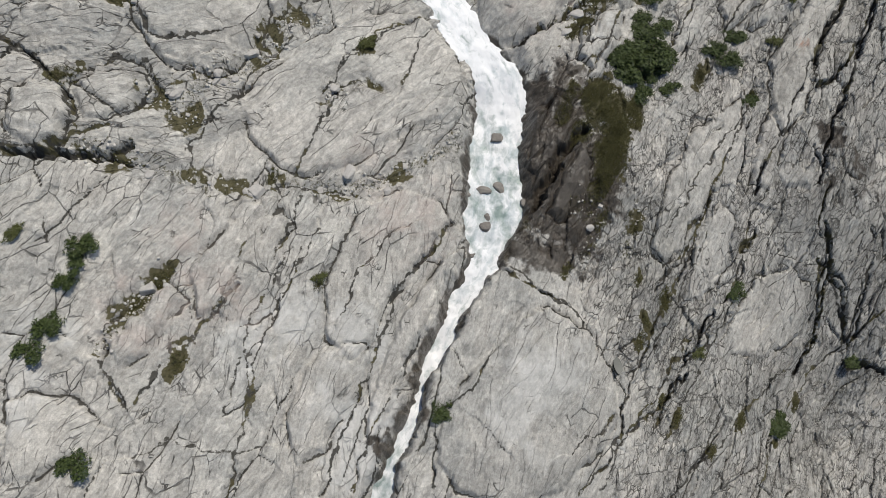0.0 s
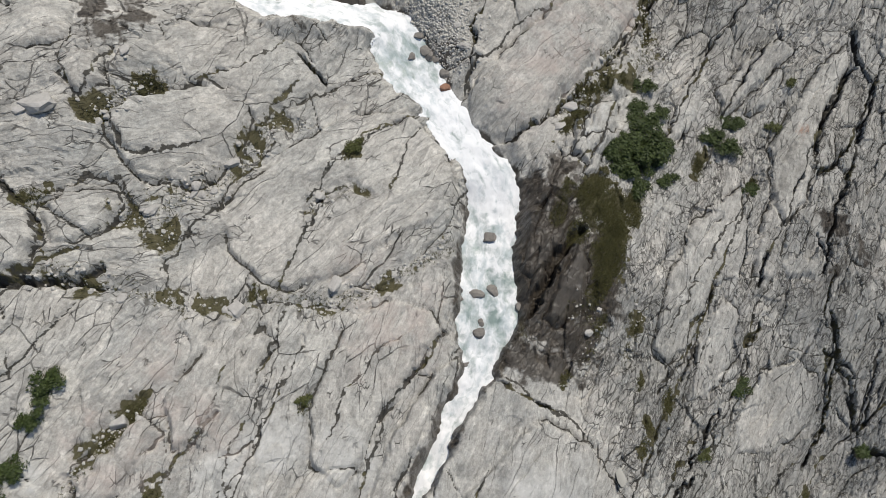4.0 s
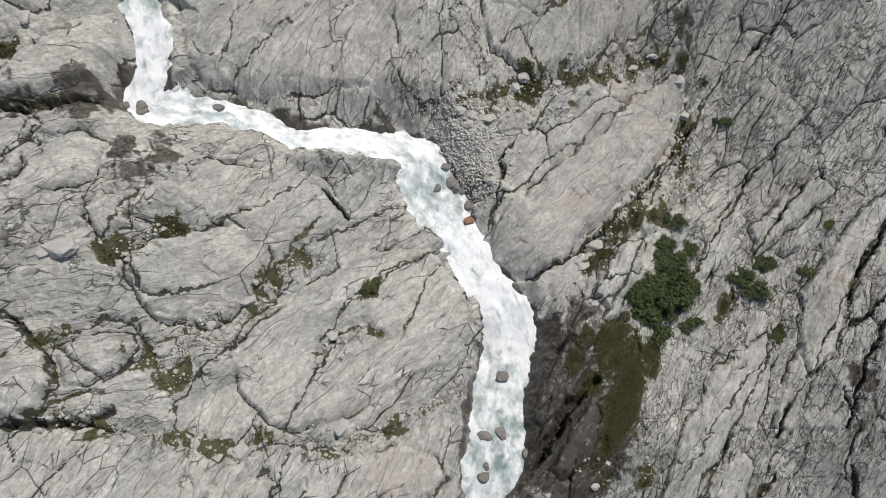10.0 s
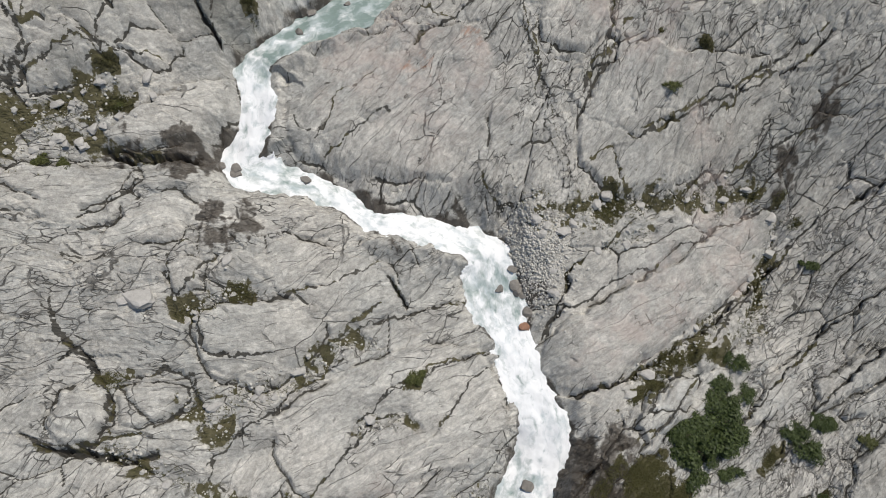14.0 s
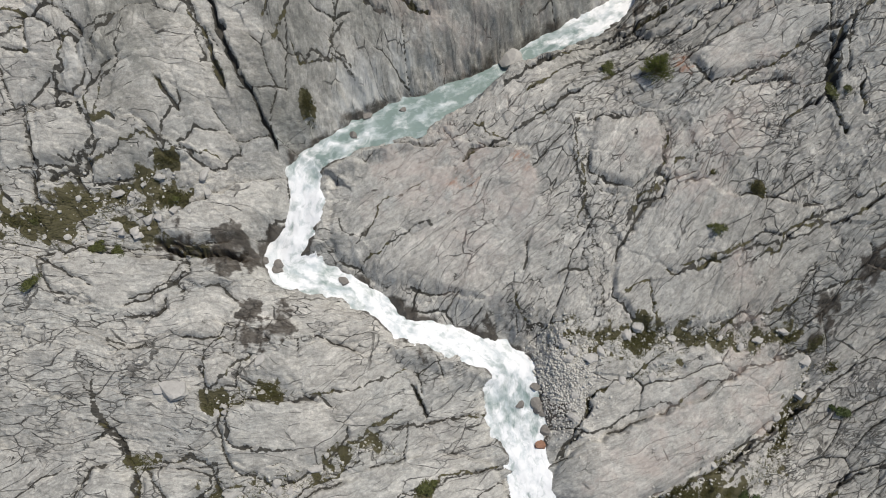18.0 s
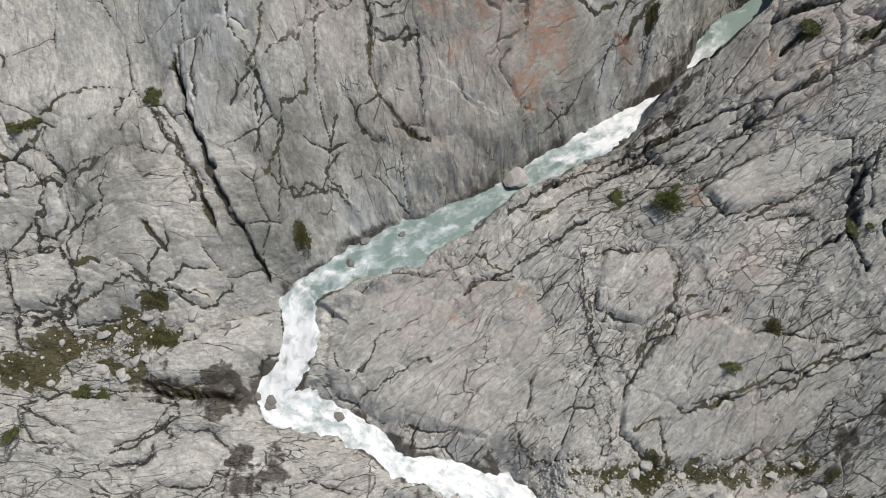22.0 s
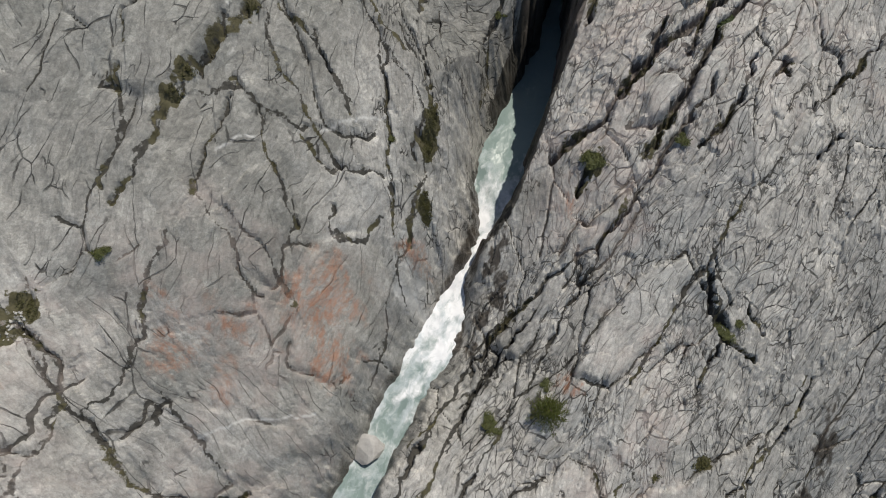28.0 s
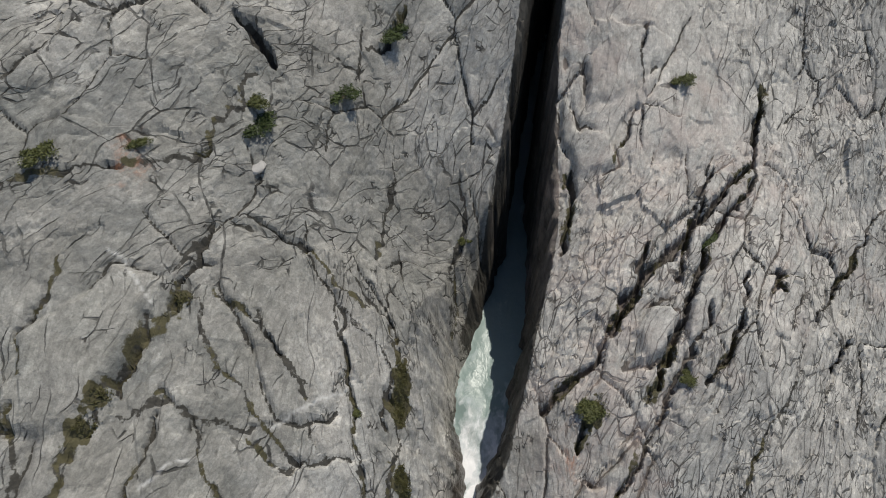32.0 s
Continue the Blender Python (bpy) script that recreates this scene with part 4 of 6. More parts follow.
slab(0.9, 15, 54.1, 17.1, 57.6, 18.9, 60.5, 21.6, 62.2, 21, 58.9, 19.1, 54.7, 17.1, 52.9)
slab(0.5, -20.1, 42.9, -16.9, 47.4, -12.3, 51.8, -7.4, 55.3, -2.2, 56.3, 1.5, 53.6, 2.7, 49.5, 1.2, 46.2, -3.5, 43.3, -8.4, 39.4, -13.4, 37.2, -16.2, 37.5, -18.9, 39.8)
slab(0.4, -28.6, 47.4, -27.6, 49.6, -23.9, 52, -19.3, 54, -17, 52.8, -18.3, 49.4, -20.2, 45.8, -22.5, 44.5, -25.8, 44.3, -27.4, 45.6)
slab(0.3, -31.7, 50.6, -30.3, 52.9, -28.4, 53.1, -28.3, 50.7, -30.5, 49.6)
slab(0.5, -25.8, 54.2, -23, 58.6, -18.5, 59.6, -13.1, 60.5, -10.6, 57, -13, 54.8, -16.8, 51.9, -21.1, 53.1)
slab(0.5, -37.6, 36.4, -37.2, 38.7, -35.8, 40.1, -33.4, 39.4, -32.7, 37.3, -34.3, 35.7, -36.9, 35.4)
slab(0.4, -33, 40, -31.4, 42.4, -27.9, 43.5, -26.7, 41.7, -28.8, 39, -31.7, 37.7)
slab(0.4, -45.2, 54.9, -43.4, 57.4, -40.2, 57.6, -36.6, 56.4, -37.5, 53.4, -41.2, 51.2, -43.8, 50.7)
slab(0.5, -11.9, 25.9, -10.4, 31.3, -7.8, 35.5, -3.8, 37.8, -0.3, 36.6, 1, 35, -2, 31.5, -4.8, 27.3, -7, 22.9, -9.1, 20.6, -11.8, 22.3)
slab(0.7, -0.2, 16, 1.6, 19.2, 5.1, 22.5, 8.1, 26, 11.2, 27.4, 15.7, 25.4, 19.3, 21.1, 20, 17.7, 17.3, 14.2, 12.6, 10.1, 6.9, 8.2, 1, 9, -0.7, 11.9)
slab(0.4, -15.3, 15.1, -13.4, 20.2, -11.8, 21.8, -7.6, 22.4, -7, 20.9, -9.6, 16, -11.6, 12.4, -14.2, 11.3)
slab(0.5, -8, 15.7, -6.4, 20.9, -3.7, 26.4, -0.2, 31.2, 2.2, 33.3, 1.9, 30.3, -0.8, 26, -3.7, 21.5, -5.3, 16, -7.4, 12.7)
slab(0.5, -37.6, 36.9, -36.1, 39.1, -33.7, 39.8, -32.8, 37.7, -33.5, 35.6, -36.2, 34.7, -37.4, 35.5)
slab(0.4, -29.9, 19.9, -28.3, 22, -25.4, 25.2, -23.6, 24.6, -24.8, 21.6, -27.4, 18.5, -29, 18.2)
slab(0.4, -23.7, 26.9, -20.7, 31.6, -15.8, 33.6, -14.7, 32.2, -17.6, 27.6, -20.3, 23.2, -23.1, 22.7)
slab(0.4, -36.7, 14.7, -34.6, 15.8, -31.8, 15.2, -28.8, 12.9, -31.5, 10.9, -34.1, 8.6, -36.4, 8.4)
slab(0.5, 23.8, 35.5, 25.9, 42.1, 30.3, 49.8, 36.8, 54.9, 37.2, 51.5, 33.2, 44, 28.6, 36.1, 25.5, 33.7)
slab(0.5, 40.3, 44.4, 43.1, 51.2, 46.5, 58.8, 45.2, 60.8, 41.9, 56.4, 38.6, 49, 37.9, 44.7)
slab(0.9, -41.6, 60.2, -39.8, 63.4, -36.3, 67.5, -33.1, 71.1, -31.7, 69.1, -32, 66.6, -33.9, 63.4, -37.4, 60.8, -40.1, 60)
slab(0.4, -27.1, 69.1, -28.4, 73.3, -24.6, 78.8, -19.3, 81.6, -10.6, 83.4, -7.4, 79.4, -7, 73.1, -9.9, 69.6, -15.5, 67.5, -21.6, 66.6, -25.6, 66.9)
slab(0.5, 1.3, 79.2, 2.4, 83.4, 5.3, 87.8, 11.3, 89.1, 20.2, 92, 23.4, 90.2, 20.1, 84.6, 14.4, 78.7, 7.8, 74.8, 2.6, 75.6)
slab(0.5, -52, 59.4, -53.1, 63.2, -50.3, 66, -47.6, 71, -44.9, 73.3, -42.6, 70.7, -43.7, 67.3, -47.2, 63.5, -49.9, 60.8)
slab(0.5, -50.5, 70.3, -48.4, 74.7, -45, 77.9, -42.1, 76.7, -38.7, 75.3, -38.4, 72.7, -42.2, 70.7, -45.2, 70.9, -47.7, 69.6)
slab(0.4, -48.8, 52.3, -45.3, 55.7, -38.3, 59.1, -36.6, 58.1, -38.9, 54.6, -42, 51.7, -47, 50.6)
slab(0.3, -38.2, 51.3, -37.2, 56, -33.5, 58.4, -30.7, 57.9, -31.4, 54.6, -34.3, 52.1)
slab(0.5, -39.3, 95.8, -38.3, 99.1, -36, 100.2, -34.6, 97, -36, 93.9, -37.7, 93.1)
slab(0.4, -30, 95.6, -28.2, 96.9, -24.9, 95.9, -21.3, 95.4, -21.3, 93.3, -24.7, 91.4, -27.3, 91.8, -29.3, 93.7)
slab(0.4, -23.7, 108.5, -19.8, 111.3, -19.6, 107.9, -21.9, 103.7, -23.5, 104.4)
slab(0.3, -19.9, 106.4, -15, 109.2, -13.1, 107, -14.2, 102.9, -18.8, 98, -21.2, 99.3, -20.9, 102.7)
slab(0.5, -5.5, 101.8, -0, 105.5, 2.9, 109, 4.4, 108.1, 1.1, 103.5, -3.4, 98.9)
slab(0.5, 0.6, 96.7, 3.7, 101.1, 7, 104.2, 11.8, 105.5, 12.7, 103.7, 8.9, 99.5, 4.1, 96.2)
slab(0.3, -17.4, 116.5, -18.8, 123.2, -17.3, 124.4, -13.5, 124.1, -11.7, 122.2, -11.9, 117.5, -13.9, 114.6, -16.6, 114.3)
slab(0.4, -30, 113.5, -29.3, 115.5, -28.3, 118.1, -26.9, 119.1, -23.4, 121.7, -21.5, 121.4, -22.5, 118.1, -24.2, 115.4, -26, 113.6, -28.4, 113.1)
slab(0.5, 7.9, 132.3, 9.3, 136.4, 9.4, 132.3, 11.7, 130.6, 11.7, 128.5, 8.5, 128.1)
slab(0.5, 2.8, 107.2, 4.2, 108.5, 7.5, 110.1, 8.2, 108.7, 5.5, 105.9, 2.7, 104.4)
slab(0.4, 7.5, 114.4, 10.3, 117.7, 12.4, 117.2, 11.2, 114.6, 9.2, 113.8)
slab(0.6, 19.6, 62.8, 23.5, 70.2, 26.7, 73.4, 27.2, 69.7, 23.5, 63.4, 21.8, 62)
slab(0.6, 16.5, 52, 18.6, 59.4, 19.9, 61.5, 21.8, 61.6, 20.6, 57.3, 18.7, 53.2, 17.5, 51.6)
slab(0.5, 15.4, 54.6, 16.4, 58.8, 18.9, 60.9, 17.8, 57.8, 16, 53.4)
slab(0.5, 27.7, 59, 31.2, 66.8, 34.7, 70.4, 34.5, 66.2, 31.1, 60.6, 28.5, 58.8)
slab(0.5, 35.5, 66.2, 38.9, 70, 44.1, 73, 46, 71.4, 41.4, 67.5, 38.2, 64.7, 36.1, 62.8)
slab(0.4, 38.7, 63.4, 41.3, 67, 43.7, 69.4, 44.3, 68.3, 41.6, 64.3, 39.4, 63)
slab(0.6, 41, 59.3, 45.3, 65, 48.8, 69.3, 52.8, 72.2, 53.1, 69.7, 48.8, 63.7, 46.4, 57.2, 45.2, 53.2, 42.1, 49.9, 40.5, 52.4)
slab(0.4, 28.8, 42.8, 30.8, 47.6, 35.8, 52.2, 37.7, 49.1, 35.9, 43.5)
slab(0.4, 41.3, 46.4, 42.8, 47.6, 46.6, 46.7, 46.8, 45, 42.1, 44.7)
slab(0.4, 35.5, 30.5, 39.5, 35.5, 44.6, 37.3, 48.6, 36.1, 48.1, 30.9, 41.5, 27.3, 36.2, 26.6)
slab(0.4, 28.3, 30.8, 31, 39.3, 33.6, 42.1, 35.9, 41.2, 35.1, 36.5, 32.7, 32.8)
slab(0.4, -31.8, 51.4, -30.9, 53.1, -27.9, 53.5, -28.2, 50.9, -29.8, 49.2, -31.1, 49.6)
slab(0.4, -28.2, 47.8, -27.4, 49.8, -24.4, 51.3, -20.9, 53.8, -18.1, 53.4, -17.1, 51.8, -18.5, 48.8, -20.9, 47.6, -24.4, 48.2, -26.6, 46.1)
slab(0.3, -27, 45.6, -24, 47.9, -22.3, 47.3, -24.5, 45, -26.2, 44.9)
slab(0.3, -24.5, 43.6, -23.6, 45.7, -20.9, 47.1, -20.5, 45.8, -22.8, 44.5)
slab(0.3, -33.4, 40.6, -30.7, 42.2, -27.4, 42.9, -27, 41.5, -29.4, 38.9, -31.8, 39.7)
slab(0.4, -53.9, 63.3, -50.2, 65.7, -48.6, 64.5, -49.4, 61.5, -52.4, 59.2)
slab(0.5, -48.7, 62.8, -45.8, 66.9, -44.6, 67.3, -43, 67, -43.8, 63.9, -47.8, 61)
slab(0.4, -51.8, 58.1, -49.6, 60.7, -48.1, 58.9, -50.7, 56.8)
slab(0.4, -41.8, 67.7, -40.9, 69.7, -38.1, 71.7, -37.2, 70.2, -38.8, 67.6, -41.3, 67.3)
slab(0.4, -49.4, 52.5, -47.2, 55, -40.8, 58.1, -37.7, 58.8, -38.1, 56.1, -41.1, 53, -45.2, 53)
slab(0.6, 20.8, 63.2, 19.4, 64.9, 22.2, 68.2, 25.3, 71.1, 26.4, 73, 26.6, 69.8, 24.7, 65.7)
slab(0.6, 16.3, 55.7, 18, 60.6, 21, 62.6, 21.5, 59.2, 20.6, 57.6)
slab(0.7, 11, 36.6, 12.9, 40.6, 15.4, 44.2, 16.6, 41.8, 15.3, 38.6, 13.4, 36.4)
slab(0.3, -45.8, 85.7, -43.1, 87.6, -40.5, 87.3, -39.9, 86.1, -41.3, 82.9, -41.7, 79.4, -43.2, 80.5, -45.5, 83)
slab(0.3, -55.6, 76.4, -52.2, 79.2, -50.9, 78.1, -51.2, 76.3, -53, 74.6, -54.7, 74.8)
slab(0.35, -48.9, 79.1, -47.2, 80.5, -43.2, 78.2, -42.8, 77.1, -45.8, 75.7, -49, 76.4)
slab(0.3, -56.7, 69.5, -54.2, 71.3, -51.9, 71, -51.4, 70.1, -51.8, 65.8, -55, 66.4)
vein(0.07, -17.4, 113.8, -15.7, 114.9, -14.3, 115.7, -12.2, 116.7)
vein(0.06, -23.7, 110.7, -22.2, 111.8, -21.1, 111.9)
vein(0.06, -27.7, 94.4, -24.7, 95.6, -22.3, 95.8, -20.1, 96.2)
vein(0.09, -51.8, 96.0, -48.1, 95.1, -44.8, 94.5, -41.3, 94.4)
vein(0.05, -23.7, 122.4, -22.8, 121.3, -21.9, 119.6)
vein(0.12, -45.5, 82.5, -44.2, 81.2, -43, 80, -42.2, 79.3)
soil_band(1, -32.5, 35.5, -29.8, 35.5, -25.9, 35.4, -23, 34.7, -18.6, 35.3)
soil_band(1, -15.4, 36.6, -10.8, 36.5, -6.1, 38.1, -1.1, 41.3, 1.8, 43.4)
soil_band(1.1, -27.3, 41.3, -24.9, 41.3, -23.3, 44, -21.3, 44.8, -19.3, 46.7, -16.9, 49.6)
soil_band(1, -24.7, 39.3, -23.2, 41.2)
soil_band(0.8, -11.9, 45, -9.8, 46.9, -6.6, 47.1)
soil_band(0.8, -25, 26.5, -26.7, 24.6, -28.6, 22.6)
soil_band(0.8, -17.8, 49.1, -16.1, 51.1, -14.8, 52.6)
soil_band(1.8, -2.2, 70.3, 2.7, 70.6, 7.9, 73.3, 11.3, 75.8)
soil_band(3, -53.2, 53.4, -50.9, 54.8, -48.7, 57.5, -46, 59.7, -43.2, 60.5)
soil_band(0.9, -43.3, 60.8, -41.5, 63, -40, 64.7)
soil_band(0.8, -25.8, 52.2, -27.7, 50, -29.2, 48.1)
soil_band(0.5, -39, 95.6, -37.5, 98.5, -35.4, 101.3)
soil_band(1, 26.6, 82.1, 27.4, 73.7, 23.9, 65)
soil_band(1.2, 22.4, 38.5, 21.6, 36.3, 20.2, 33.9)
soil_band(1.2, 14.3, 37.8, 17.4, 36.6, 16.1, 33.3)
soil_band(0.7, -30.3, 48.7, -27.8, 49.5, -26.5, 51.2, -24, 52.5)
soil_band(0.6, -25.1, 26.3, -26.7, 24.8, -27.9, 22.9, -29.8, 20.6, -30.1, 18.9)
soil_band(1.2, -47.4, 59.4, -44.8, 61.9, -41.7, 65.2)
soil_band(1.3, 2.9, 71.4, 6.1, 73.4, 12.5, 76.3, 17.4, 78.8, 23.8, 82.6)
soil_band(0.8, 7.6, 69.8, 9.7, 71.2, 12.4, 73.1)
soil_band(1, 22.5, 69.6, 21.2, 66.4, 17, 61.4, 13.3, 58.6)
soil_band(1.4, 26.4, 76.8, 28, 73.1, 26.5, 67.8)
soil_band(0.6, -14.6, 52.3, -11.9, 52.8)
turf_patch(0.9, 0, -7.8, 50.7)
turf_patch(1.2, 0, -25.5, 51.9)
turf_patch(0.9, 0, -29.2, 48.3)
turf_patch(1.2, 0, -33.7, 41.1)
turf_patch(1, 0, -26.3, 25.4)
turf_patch(0.8, 0, -12.2, 27.4)
turf_patch(0.8, 0, -16.8, 36.5)
turf_patch(1.1, 0, 18.4, 62.1)
turf_patch(1.7, 75, 19.9, 47)
turf_patch(1.2, 60, 16.5, 49)
turf_patch(1.3, 60, 17.7, 40)
turf_patch(1, 60, 17.6, 36.9)
turf_patch(1.5, 75, 19.8, 42.9)
turf_patch(1.6, 0, 18.4, 51.2)
turf_patch(1.3, 0, 22, 50)
turf_patch(1.2, 0, 14.9, 45.2)
turf_patch(1.2, 30, -41, 63.7)
turf_patch(0.9, 15, -51.8, 54.6)
turf_patch(0.5, 20, -33.2, 77.6)
turf_patch(0.9, 10, 12.3, 89.8)
turf_patch(1, 0, -25.3, 51.6)
turf_patch(0.9, 0, -42.3, 65.9)
turf_patch(1.2, 0, -41, 63.5)
turf_patch(1.6, 0, 7.8, 73.6)
turf_patch(1, 0, -41.1, 63.8)
turf_patch(1, 0, -33.3, 77.6)
turf_patch(0.7, 0, -9.5, 111.9)
turf_patch(1, 0, 4.8, 112.4)
turf_patch(0.9, 0, -8.4, 117.7)
turf_patch(0.9, 0, -9, 116.1)
turf_patch(0.8, 0, -9.7, 111.8)
turf_patch(0.8, 0, -35.4, 101.3)
turf_patch(0.55, 40, -20.5, 120.2)
turf_patch(0.55, 52, -24.8, 115)
turf_patch(0.6, 45, -25.7, 113.7)
turf_patch(0.7, 85, -8.2, 118.3)
turf_patch(0.7, 80, -8.9, 115.9)
turf_patch(0.8, 80, -9.7, 111.7)
turf_patch(1, 0, 23.2, 82.2)
turf_patch(1.4, 60, 16.3, 49.9)
turf_patch(1.5, 60, 18.1, 47.5)
turf_patch(1.5, 70, 19.9, 45.8)
turf_patch(1.2, 60, 22.3, 47.9)
turf_patch(1.2, 60, 17.4, 43.6)
turf_patch(1.4, 0, 32, 56.9)
turf_patch(0.9, 0, 38.6, 54.9)
turf_patch(0.8, 0, -25.3, 26.3)
turf_patch(0.9, 0, -27.7, 23.4)
turf_patch(1, 0, -24.4, 18.9)
turf_patch(0.9, 0, 28, 18.8)
turf_patch(1, 0, 37.7, 19.6)
turf_patch(1, 0, 48.4, 23.3)
turf_patch(1, 0, 26.3, 30.5)
turf_patch(1, 0, 22.7, 26)
turf_patch(1, 0, 22.5, 64.5)
turf_patch(0.9, 25, -41.5, 63.4)
turf_patch(0.8, 0, -42.1, 66.2)
turf_patch(1, 0, -33.1, 77.6)
turf_patch(0.8, 15, -50.7, 55.7)
turf_patch(1.6, 0, 6.6, 73.8)
turf_patch(1.5, 0, 17.4, 62.1)
turf_patch(1, 0, 26.1, 82.9)
turf_patch(0.9, 0, 29.1, 82)
turf_patch(2.6, 70, 19.2, 48.6)
turf_patch(2.4, 70, 19.8, 45.6)
turf_patch(2.2, 70, 18.2, 42.4)
turf_patch(1.8, 60, 17.2, 39.8)
turf_patch(1.8, 60, 22, 49)
turf_patch(1.6, 50, 16.6, 59.2)
turf_patch(1.2, 50, 15, 57.4)
turf_patch(1.6, 60, 20.2, 63.4)
turf_patch(1.2, 60, 14.4, 49.6)
turf_patch(2.2, 0, 17.2, 49.2)
turf_patch(2.2, 0, 18.9, 44.8)
turf_patch(1.8, 0, 18.2, 41.4)
turf_patch(1.6, 0, 15.8, 45.5)
turf_patch(1.4, 0, 13.4, 47.1)
turf_patch(0.8, 25, -55.8, 72.4)
turf_patch(1, 65, 25.8, 31)
turf_patch(0.8, 70, 22.4, 32.1)
turf_patch(0.9, 110, 23.5, 27.9)
turf_patch(0.8, 60, 21.9, 36.9)
turf_patch(0.9, 60, 13.3, 31.3)
turf_patch(0.6, 65, 25.9, 20.6)
turf_patch(0.6, 60, 27.8, 18.8)
turf_patch(0.7, 60, 37.3, 19.6)
turf_patch(0.9, 70, 32.6, 15.5)
turf_patch(0.6, 60, 43.8, 17.8)
turf_patch(0.5, 20, 7.4, 89)
turf_patch(0.7, 10, 12.6, 89.8)
stain("wet", 3.2, 10.6, 44.4)
stain("wet", 3, 9.6, 41.6)
stain("wet", 3, 13, 46.6)
stain("wet", 5.5, 11.4, 46.4)
stain("wet", 4, 14.7, 41.4)
stain("wet", 4, 14.5, 37.2)
stain("wet", 3, 13.8, 34.6)
stain("wet", 5, 11.7, 40.8)
stain("wet", 4, 13.1, 38.2)
stain("wet", 3, 9.7, 36.6)
stain("wet", 3.5, 12.6, 50.6)
stain("wet", 2.5, 6.8, 33.3)
stain("wet", 2.4, -27.2, 58.4)
stain("wet", 1.6, -28.6, 55.2)
stain("wet", 1.3, -29.9, 57.2)
stain("wet", 2.5, -33.7, 62.1)
stain("wet", 2, -38.8, 60)
stain("wet", 1.6, 1.2, 63.2)
stain("wet", 1.5, -12.8, 64)
stain("wet", 1.5, -8, 68.5)
stain("wet", 2, -5.3, 13.6)
stain("wet", 2.6, 24.7, 86.7)
stain("wet", 2, 28.2, 90.9)
stain("wet", 3, 49.7, 49.8)
stain("wet", 2.5, 54.9, 46.3)
stain("wet", 5, 11, 44.2)
stain("wet", 5, 13.4, 38)
stain("wet", 4, 11.1, 34.8)
stain("wet", 4, 13.9, 41.6)
stain("wet", 3, 9.3, 32.7)
stain("wet", 3, 9.5, 49.5)
stain("wet", 1.4, -4, 108.1)
stain("wet", 1.3, -3.7, 105.5)
stain("wet", 1.2, -5.5, 103.4)
stain("wet", 1, -6.8, 101.5)
stain("rust", 2.6, -18.6, 102.4)
stain("rust", 1.8, -18, 104)
stain("rust", 1.6, -19, 100.3)
stain("rust", 2.2, -25.8, 100)
stain("rust", 1.2, -38.3, 97.2)
stain("rust", 1, -38.8, 95.6)
stain("rust", 1, -37.5, 99.7)
stain("rust", 1, -11.1, 108.8)
stain("rust", 0.7, -14.9, 78.4)
stain("rust", 0.9, -11, 81.7)
stain("rust", 0.8, 2.2, 110.1)
stain("rust", 1, -22.1, 126.8)
stain("rust", 0.8, 2.2, 110)
stain("rust", 0.9, -16.5, 77.6)
stain("rust", 1, 45.2, 60.8)
stain("rust", 1, 0.4, 96.8)
stain("rust", 0.8, 0.4, 96.6)
stain("pale", 1.5, 17.2, 57)
stain("pale", 1.4, 19.4, 58.6)
stain("pale", 3.2, -48.9, 95.1)
stain("pale", 3.2, -49.2, 91.1)
stain("pale", 2.4, -44.4, 97.3)
stain("pale", 3, -44.0, 85.0)
stain("pale", 2.6, -48.1, 87.5)
stain("pale", 2.2, -42.8, 81.4)
stain("pale", 1.6, -43.9, 81.0)
stain("pale", 1.3, -51.1, 67.7)
stain("pale", 1.8, -26.5, 86.4)
stain("pale", 1.4, -24.4, 88.8)
stain("pale", 2, -29.6, 81.4)
stain("pale", 2.2, -8.2, 95.9)
stain("pale", 1.8, -11.0, 105.7)
stain("pale", 2.5, -8.2, 22.9)
stain("pale", 2.5, -15.5, 24.0)
stain("pale", 2.5, -18.8, 19.6)
stain("pale", 5, 9.7, 19.5)
stain("pale", 3, -34.6, 16.9)
stain("pale", 4, -8.1, 13.2)
stain("pink", 7, 21.3, 75.3)
stain("pink", 5, 13.3, 63.3)
stain("pink", 6, -17, 76.5)
stain("pink", 7, -24.9, 98)
stain("pink", 5, -36.8, 95.7)
stain("pink", 5, 6.4, 91.2)
stain("pink", 5, -23.2, 25.6)
stain("pink", 5, -4.9, 33.8)
stain("pink", 6, 13.6, 134.9)
stain("pink", 3, 1.3, 88.3)
stain("pink", 2.5, 6, 91.3)
stain("pink", 5, -11.1, 77.7)
stain("pink", 4, -20.1, 76.3)
stain("pink", 4, 16.8, 70)
stain("pink", 3, 7.3, 98.4)
stain("pink", 6, 6, 112)
stain("pink", 7, 12, 119)
stain("pink", 9, 18, 130)
stain("pink", 9, 26, 124)
stain("pink", 6, 10, 128)
stain("grey", 7, -43, 73.5)
stain("grey", 6, -37, 76)
stain("grey", 16, -24.2, 123)
stain("grey", 16, -10.6, 129.6)
stain("grey", 8, -17, 119)
stain("grey", 14, -22.9, 111.2)
stain("grey", 12, -18.8, 134.3)
stain("grey", 9, -29.3, 97.2)
stain("grey", 9, -21.7, 108.2)
stain("grey", 8, 21.2, 88.4)
stain("grey", 7, 20.1, 86.7)
stain("grey", 6, 52.2, 64.6)
stain("grey", 7, 49.7, 43.1)
stain("grey", 6, 52.3, 19.4)
# The next three paint the shade of a steep slab as darker grey.
stain("grey", 10, 24.2, 87.5)
stain("grey", 9, 19.1, 83)
stain("grey", 8, 27.4, 92)
stain("grey", 6, 49.7, 49.8)
